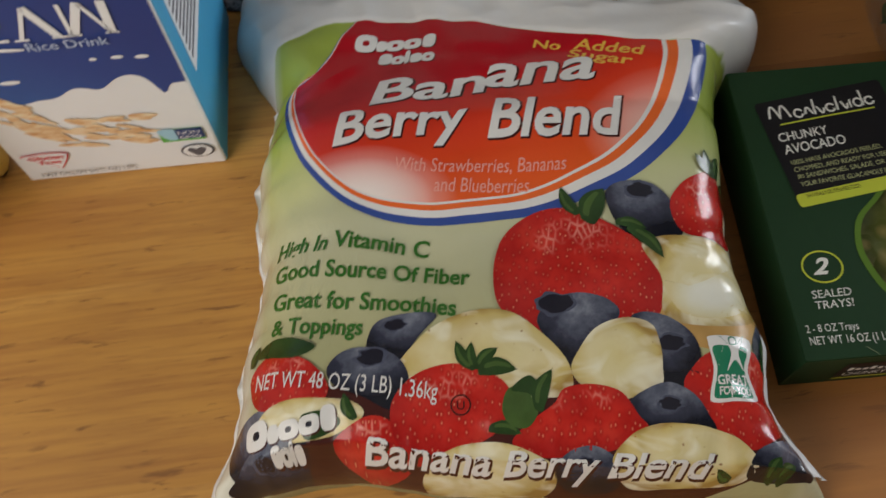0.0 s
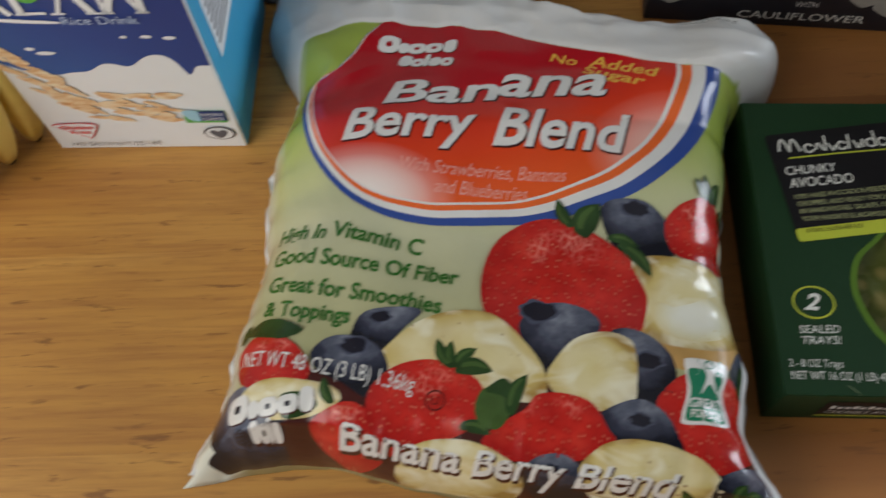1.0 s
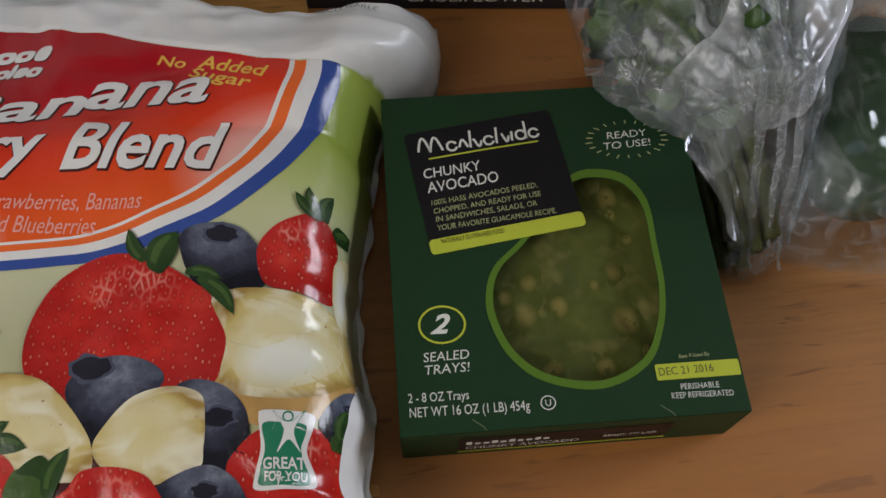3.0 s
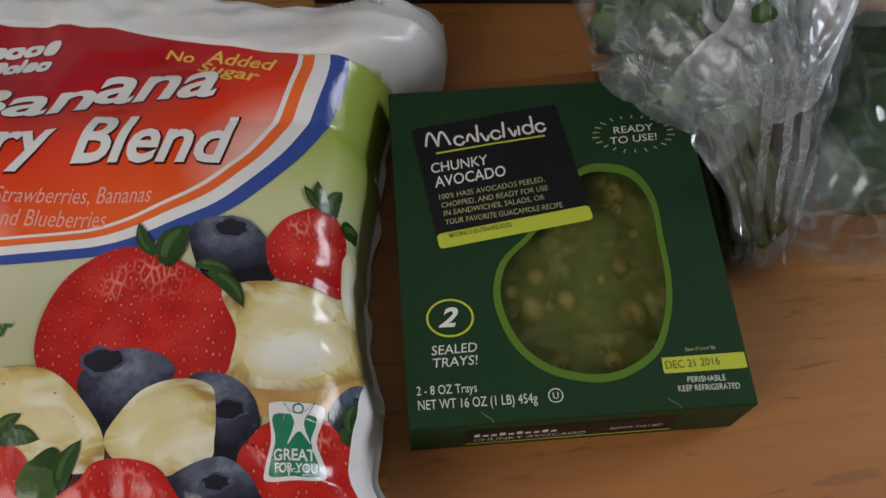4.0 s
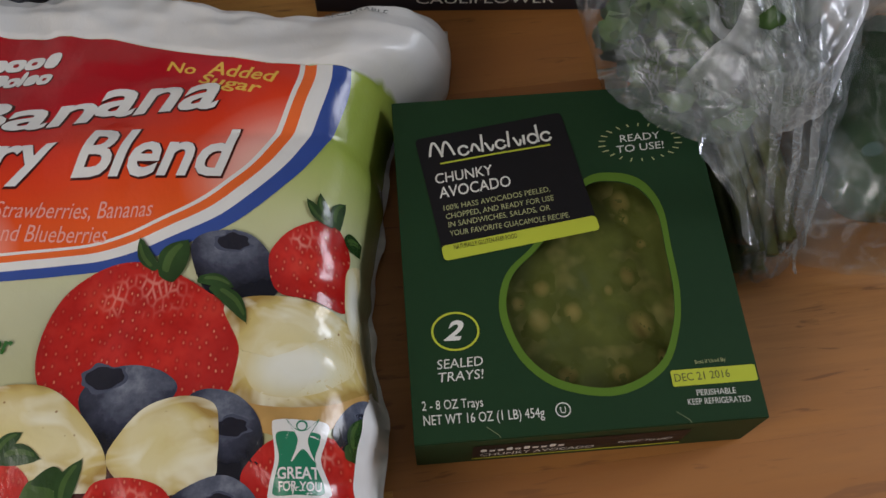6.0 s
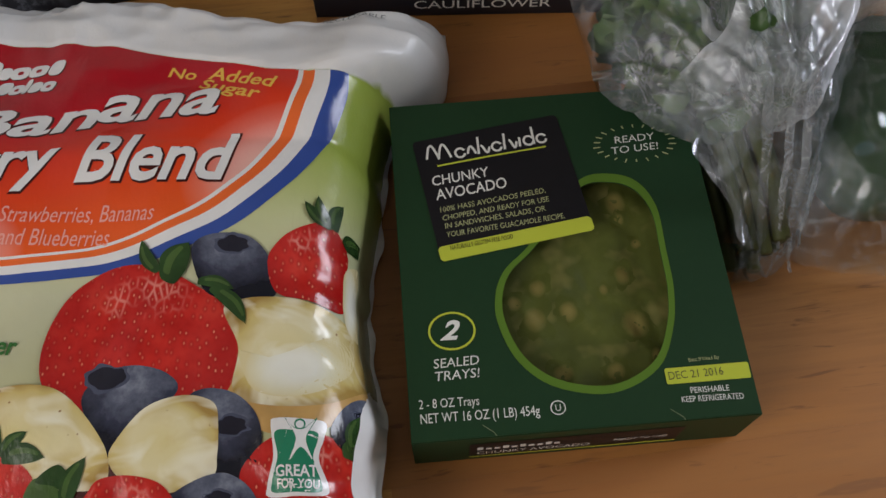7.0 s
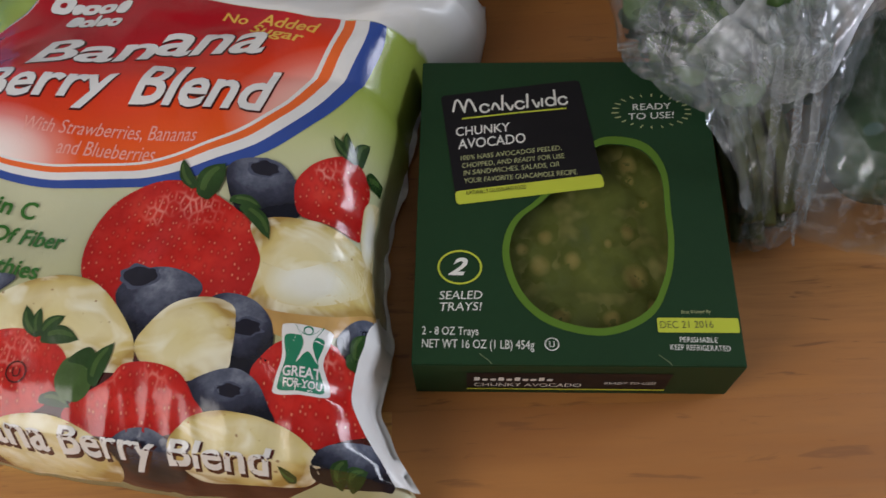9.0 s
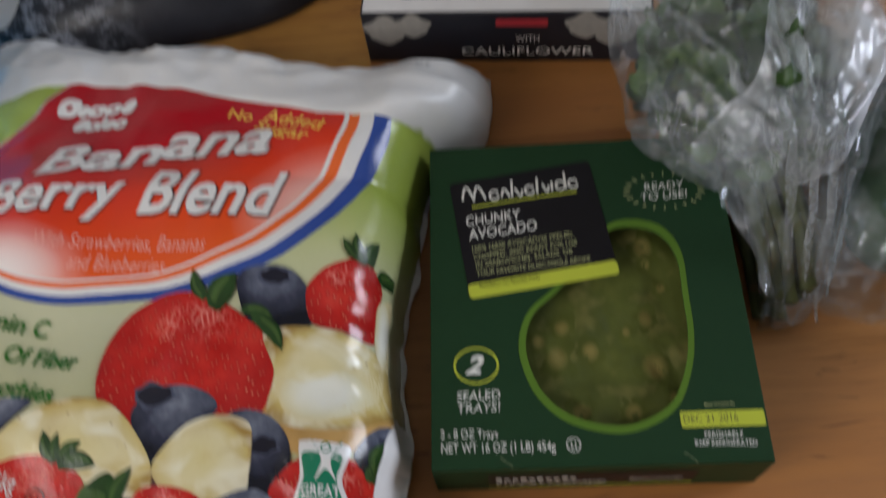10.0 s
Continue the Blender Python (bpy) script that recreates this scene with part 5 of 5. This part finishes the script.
for x, z, r in ((.012, .025, .011), (.026, .028, .009), (.113, .028, .010), (.128, .024, .012), (.138, .030, .008)):
    cauli_print([(min(x + r * math.cos(t) * (1 + .15 * math.sin(5 * t)), QW - .001), z + r * .85 * math.sin(t) * (1 + .15 * math.cos(4 * t))) for t in (2 * math.pi * k / 28 for k in range(28))], .0003 + r * .01, floret_ink, "printed_floret")
cauli_print(rect_loop(.068, .094, .0275, .0325, .001), .0004, plain("red mark ink", (0.40, 0.03, 0.04), 0.45), "printed_mark")
part("lettering", on_front(lettering("CAULIFLOWER", (.050, .0065), (.118, .0065), .0054, flat(.0006), 0, cut=1)), board_white, cauli_box, "white spaced capitals", smooth=False)
for k in range(3):
    part("print_bar", block(.02 + .03 * k, .045 + .03 * k, .010, .014, QH + .0003, QH + .0005), carton_navy, cauli_box, smooth=False)
part("lettering", on_front(lettering("WITH", (.078, .0165), (.090, .0165), .0042, flat(.0006), 0, cut=1)), box_pale, cauli_box, smooth=False)

# ---- the black bag behind the fruit ----


def black_bag_ink():
    m, nt, b = nodes_of("black printed film")
    vec = mapped(nt)
    x, y, _ = axes_of(nt, vec)
    c = mixer(nt, ramp(nt, noise_of(nt, vec, 30, 3), (0.3, 0.0), (0.8, 1.0)), (0.008, 0.008, 0.012), (0.028, 0.028, 0.036))
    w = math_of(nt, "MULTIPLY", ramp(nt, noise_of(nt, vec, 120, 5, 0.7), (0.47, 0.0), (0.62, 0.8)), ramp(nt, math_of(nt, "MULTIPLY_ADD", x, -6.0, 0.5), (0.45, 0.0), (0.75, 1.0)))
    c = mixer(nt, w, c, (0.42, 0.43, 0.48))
    nt.links.new(c, b.inputs["Base Color"])
    b.inputs["Roughness"].default_value = 0.28
    bump(nt, b, noise_of(nt, vec, 55, 3), 0.4, 0.002)
    return m


black_ink = black_bag_ink()
black_bag = thing("frozen_food_bag", pose(-.045, .310, 0, 0, 0, 6), "black plastic bag of frozen food with a grey printed picture", "food bag")


def black_height(x, y):
    s, t = min(1, abs(x / .128)), min(1, abs(y / .100))
    return .0015 + .046 * max(0, 1 - (s ** 3 + t ** 3)) ** 0.5 + .003 * noise.noise((x * 40, y * 40, 6))


loop = [Vector((.128 * math.copysign(abs(math.cos(t)) ** 0.62, math.cos(t)), .100 * math.copysign(abs(math.sin(t)) ** 0.62, math.sin(t)))) for t in (2 * math.pi * (k + .5) / 72 for k in range(72))]
bm = patch(loop, (0, 0), lambda x, y: max(.002, black_height(x, y)), 0, 30)
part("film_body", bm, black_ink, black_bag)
part("lettering", lettering("SAUTE", (.020, -.050), (.088, -.048), .0085, black_height, .0012), plain("grey film ink", (0.30, 0.30, 0.33), 0.4), black_bag)
part("print_bar", patch(rect_loop(.015, .075, -.071, -.066, .001), (.045, -.0685), black_height, .0012, 5), plain("dim film ink", (0.10, 0.10, 0.12), 0.4), black_bag)
part("white_print", patch(rounded([(-.082, -.075), (-.066, -.086), (-.050, -.070), (-.060, -.052), (-.080, -.055)], 5), (-.067, -.068), black_height, .0014, 6), ink_white, black_bag, "white printed shape")

# ---- the bagged bunch of greens ----


def leaf_green():
    m, nt, b = nodes_of("dark green leaf")
    rnd = nt.nodes.new("ShaderNodeNewGeometry").outputs["Random Per Island"]
    vec = mapped(nt)
    c = ramp(nt, rnd, (0.0, (0.022, 0.056, 0.012)), (0.6, (0.055, 0.115, 0.022)), (1.0, (0.12, 0.19, 0.045)))
    c = mixer(nt, ramp(nt, noise_of(nt, vec, 150, 3), (0.4, 0.0), (0.7, 0.5)), c, (0.02, 0.045, 0.012))
    nt.links.new(c, b.inputs["Base Color"])
    b.inputs["Roughness"].default_value = 0.5
    return m


leaf_skin = leaf_green()
stalk_skin = plain("green stalk", (0.085, 0.095, 0.030), 0.5, 0.6, 120)
film = film_material("clear produce film", 0.105)
film_light = film_material("thin clear produce film", 0.035)
film_white = film_material("bunched produce film", 0.85, crease=55, gathered=True)
greens = thing("leafy_greens", pose(.275, .1, 0), "bunch of leafy green broccoli with stalks in a clear plastic bag", "vegetable")
rng = random.Random(11)
bm = bmesh.new()
for k in range(330):
    a, r = rng.uniform(0, 2 * math.pi), math.sqrt(rng.random())
    c = Vector((-.008 + .043 * r * math.cos(a), .028 + .052 * r * math.sin(a), .040 + (.022 * (1 - r * r) if rng.random() < 0.6 else -.028) * rng.uniform(0.3, 1.0)))
    m = Matrix.Translation(c) @ Euler((rng.uniform(-0.7, 0.7), rng.uniform(-0.7, 0.7), rng.uniform(0, 6.3))).to_matrix().to_4x4()
    l, w = rng.uniform(.010, .019), rng.uniform(.006, .011)
    rows = []
    for i in range(5):
        t = i / 4
        half = w * math.sin(math.pi * (0.12 + 0.86 * t)) ** 0.8
        sag = -.004 * t * t
        rows.append([bm.verts.new(m @ Vector((s * half * (1 + .15 * rng.uniform(-1, 1)), l * (t - 0.5), sag + .0025 * abs(s)))) for s in (-1, 0, 1)])
    for p_, q_ in zip(rows, rows[1:]):
        for s in (0, 1):
            bm.faces.new((p_[s], p_[s + 1], q_[s + 1], q_[s]))
tagged(part("leaves", bm, leaf_skin, greens, "many small dark green leaves"), kind="stuff")
for k in range(17):
    x = -.015 + .026 * (k % 6) / 5 + rng.uniform(-.002, .002)
    z = .005 + .0075 * (k // 6) + rng.uniform(0, .0015)
    y0 = -.083 + rng.uniform(0, .016) + max(0, x) * 1.2
    pts = [(x * 0.9 - .002, y0, z), (x + .002, -.05, z + .001), (x * 1.0, -.015, z + .006), (x * 1.3, .03, z + .010)]
    part("stalk", tube(pts, [.0027, .0032, .0031, .0026], 10), stalk_skin, greens)
FILM_EDGE = [(-.060, .078), (-.0635, .0128), (-.0625, -.009), (-.048, -.0235), (-.031, -.0370), (-.0255, -.051), (-.0220, -.064), (-.0230, -.078), (-.0125, -.0845), (.003, -.0800), (.0170, -.064), (.019, -.048), (.037, -.018), (.052, .012), (.062, .050), (.038, .112), (-.020, .118)]
film_loop = rounded(FILM_EDGE, 14)
film_mid = Vector((-.006, .012))


def film_height(x, y):
    d = Vector((x, y)) - film_mid
    a = math.atan2(d.y, d.x)
    best = min(film_loop, key=lambda p: abs(math.remainder(math.atan2(p.y - film_mid.y, p.x - film_mid.x) - a, 2 * math.pi)))
    s = min(1.0, d.length / max(1e-5, (best - film_mid).length))
    # the full bag bulges over its foot; the tail lies flat on the table
    full = min(1.0, max(0.0, (y + .070) / .035))
    foot = .006 + .034 * full
    z = foot + (.036 + .042 * full - foot) * (1 - s ** 3.2) ** 0.65
    # sharp folds that run out from the knot, and along the stalks in the tail
    k = Vector((x + .006, y + .046))
    ka, kr = math.atan2(k.y, k.x), k.length
    swell = min(1.0, kr / .05)
    z += .0105 * swell * (0.30 - abs(noise.noise((math.cos(ka) * 3.2, math.sin(ka) * 3.2, kr * 9))))
    z += .0065 * swell * (0.28 - abs(noise.noise((math.cos(ka) * 7.5 + 4, math.sin(ka) * 7.5, kr * 22))))
    z += .0042 * (0.25 - abs(noise.noise((x * 75 + y * 40, y * 48 - x * 25, 8)))) + .0022 * (0.25 - abs(noise.noise((x * 150, y * 130, 2))))
    if y < -.02:
        z += .0060 * min(1, (-.02 - y) / .02) * (0.3 - abs(noise.noise((x * 150, y * 14, 5))))
    # it lies over the box's corner
    if x < -.018 and -.11 < y < .02:
        z = max(z, .0365 + .0012 * noise.noise((x * 90, y * 90, 1)))
    return max(z, .0012)


bm = patch(film_loop, film_mid, film_height, 0, 72)
part("plastic_bag", bm, film, greens, "crumpled clear plastic bag")
part("film_underside", annulus(film_loop, [film_mid + (p - film_mid) * 0.80 for p in film_loop], lambda x, y: film_height(x, y) if min((Vector((x, y)) - p).length for p in film_loop) < .0006 else (.0375 if x < -.018 and y < .012 else .0030), 0, 1), film_light, greens, "clear plastic tucked under the greens")
KNOT = [(-.024, -.052), (-.027, -.040), (-.044, -.026), (-.038, -.018), (-.021, -.008), (-.013, .012), (.000, .044), (.028, .060), (.046, .036), (.042, .008), (.0256, -.016), (.010, -.040), (.000, -.046), (-.015, -.049)]


def knot_height(x, y):
    return film_height(x, y) + .0045 + .0060 * (0.3 - abs(noise.noise((x * 60 + y * 30, y * 40, 15)))) + .0040 * (0.3 - abs(noise.noise((x * 125, y * 60, 21))))


part("bunched_film", patch(rounded(KNOT, 7), (-.006, -.022), knot_height, 0, 32), film_white, greens, "whitish gathered plastic")
for cx, cy, r in ((-.008, -.010, .0058), (.002, .014, .0045)):
    loop = rounded([(cx + r * (1.2 if k % 2 else 0.75) * math.cos(2 * math.pi * k / 7 + 0.4), cy + r * 0.7 * math.sin(2 * math.pi * k / 7 + 0.4)) for k in range(7)], 4)
    part("torn_leaf", patch(loop, (cx, cy), lambda x, y: knot_height(x, y) + .0012 - 40 * (x - cx) ** 2, 0, 5), leaf_skin, greens, "dark green leaf through a tear")
film_fold = film_material("folded produce film", 0.20, crease=90)
for x0, y0, x1, y1, w in ((-.012, -.018, -.009, -.080, .0022), (-.002, -.026, .000, -.076, .0018), (.007, -.024, .006, -.083, .0024), (.019, -.018, .013, -.072, .0020), (-.030, .012, -.016, -.022, .0024), (-.046, .050, -.028, .010, .0018)):
    a, b = Vector((x0, y0)), Vector((x1, y1))
    side = Vector((a.y - b.y, b.x - a.x)).normalized()
    edge = [a + (b - a) * t + side * (sgn * w * math.sin(math.pi * (0.08 + 0.84 * t)) * (1 + .5 * noise.noise((t * 6, x0 * 90, sgn))) + .0025 * noise.noise((t * 4, x0 * 50, 3))) for sgn, ts in ((1, [k / 22 for k in range(23)]), (-1, [1 - k / 22 for k in range(23)])) for t in ts]
    bm = bmesh.new()
    rows = [[bm.verts.new((q.x, q.y, film_height(q.x, q.y) + .0006 + h)) for q, h in ((edge[k], 0), ((edge[k] + edge[45 - k]) / 2, .0022), (edge[45 - k], 0))] for k in range(23)]
    for p, q in zip(rows, rows[1:]):
        for k in range(2):
            bm.faces.new((p[k], p[k + 1], q[k + 1], q[k]))
    part("film_fold", bm, film_fold, greens)

# ---- the bagged cucumbers ----
cucumber_skin = plain("dark green cucumber skin", (0.026, 0.066, 0.020), 0.6, 0.5, 60, relief=0.25, sheen_ior=1.25)
cucumbers = thing("bagged_cucumber", pose(.345, .112, 0), "dark green cucumbers in a clear plastic bag", "vegetable")
for x, y in ((-.030, -.080), (.026, -.072)):
    pts, rad = [], []
    for i in range(17):
        t = i / 16
        pts.append((x + .030 * t, y + .090 * t, .0255))
        rad.append(.0235 * (1 - (2 * t - 1) ** 6) ** 0.5 * (0.97 + 0.03 * math.sin(t * 9)) + .0012)
    part("cucumber", tube(pts, rad, 20), cucumber_skin, cucumbers)
CUKE_EDGE = [(-.004, .030), (-.022, .008), (-.044, -.020), (-.062, -.050), (-.066, -.076), (-.050, -.092), (.0, -.102), (.05, -.110), (.09, -.110), (.10, -.02), (.08, .035), (.03, .042)]
cuke_loop = rounded(CUKE_EDGE, 14)


def cuke_height(x, y):
    c = Vector((.018, -.035))
    d = Vector((x, y)) - c
    a = math.atan2(d.y, d.x)
    best = min(cuke_loop, key=lambda p: abs(math.remainder(math.atan2(p.y - c.y, p.x - c.x) - a, 2 * math.pi)))
    s = min(1.0, d.length / max(1e-5, (best - c).length))
    z = .004 + .0545 * (1 - s ** 7) ** 0.55
    z += .004 * s * noise.noise((a * 8, s * 2, 5)) + .0045 * (0.5 - abs(noise.noise((x * 75, y * 26, 11)))) + .0015 * noise.noise((x * 170, y * 70, 2))
    return max(z, .0012)


part("plastic_bag", patch(cuke_loop, (.018, -.035), cuke_height, 0, 60), film_light, cucumbers, "crumpled clear plastic bag")
film_hem = film_material("loose produce film", 0.06)
hem_mid = Vector((.018, -.035))
part("bag_hem", annulus([hem_mid + (p - hem_mid) * 1.03 for p in cuke_loop], [hem_mid + (p - hem_mid) * (0.80 + 0.05 * noise.noise((p.x * 60, p.y * 60, 3))) for p in cuke_loop], lambda x, y: cuke_height(x, y) + .0006 + .0012 * noise.noise((x * 90, y * 90, 7)), 0, 10), film_hem, cucumbers, "loose wrinkled edge of the bag")
part("bunched_film", patch(rounded([(-.026, .000), (-.008, .026), (.03, .040), (.072, .034), (.086, .004), (.05, -.016), (.014, -.012), (-.010, -.020)], 7), (.03, .012), lambda x, y: cuke_height(x, y) + .003 + .004 * (0.3 - abs(noise.noise((x * 70, y * 40, 6)))), 0, 24), film_white, cucumbers, "whitish gathered plastic")
part("sticker", patch([Vector((-.037 + .0034 * math.cos(t), -.062 + .0034 * math.sin(t))) for t in (2 * math.pi * k / 16 for k in range(16))], (-.037, -.062), lambda x, y: .0263 + math.sqrt(max(0.0, .0249 ** 2 - (x + .030 - (y + .080) / 3) ** 2)), 0, 4), plain("teal sticker", (0.06, 0.12, 0.10), 0.6), cucumbers, "small teal sticker")

# ---- the table's boards ----
y, k = -0.38, 0
rng = random.Random(3)
while y < 0.78:
    w = rng.uniform(.075, .105)
    cut1, cut2 = rng.uniform(.055, .105), rng.uniform(.325, .40)
    for x0, x1, timber in ((-0.62, cut1, wood), (cut1, cut2, wood_red), (cut2, 0.8, wood)):
        part("board", block(x0, x1 - .00004, y, y + w - .00004, -.03, 0), timber, table, smooth=False)
    y += w
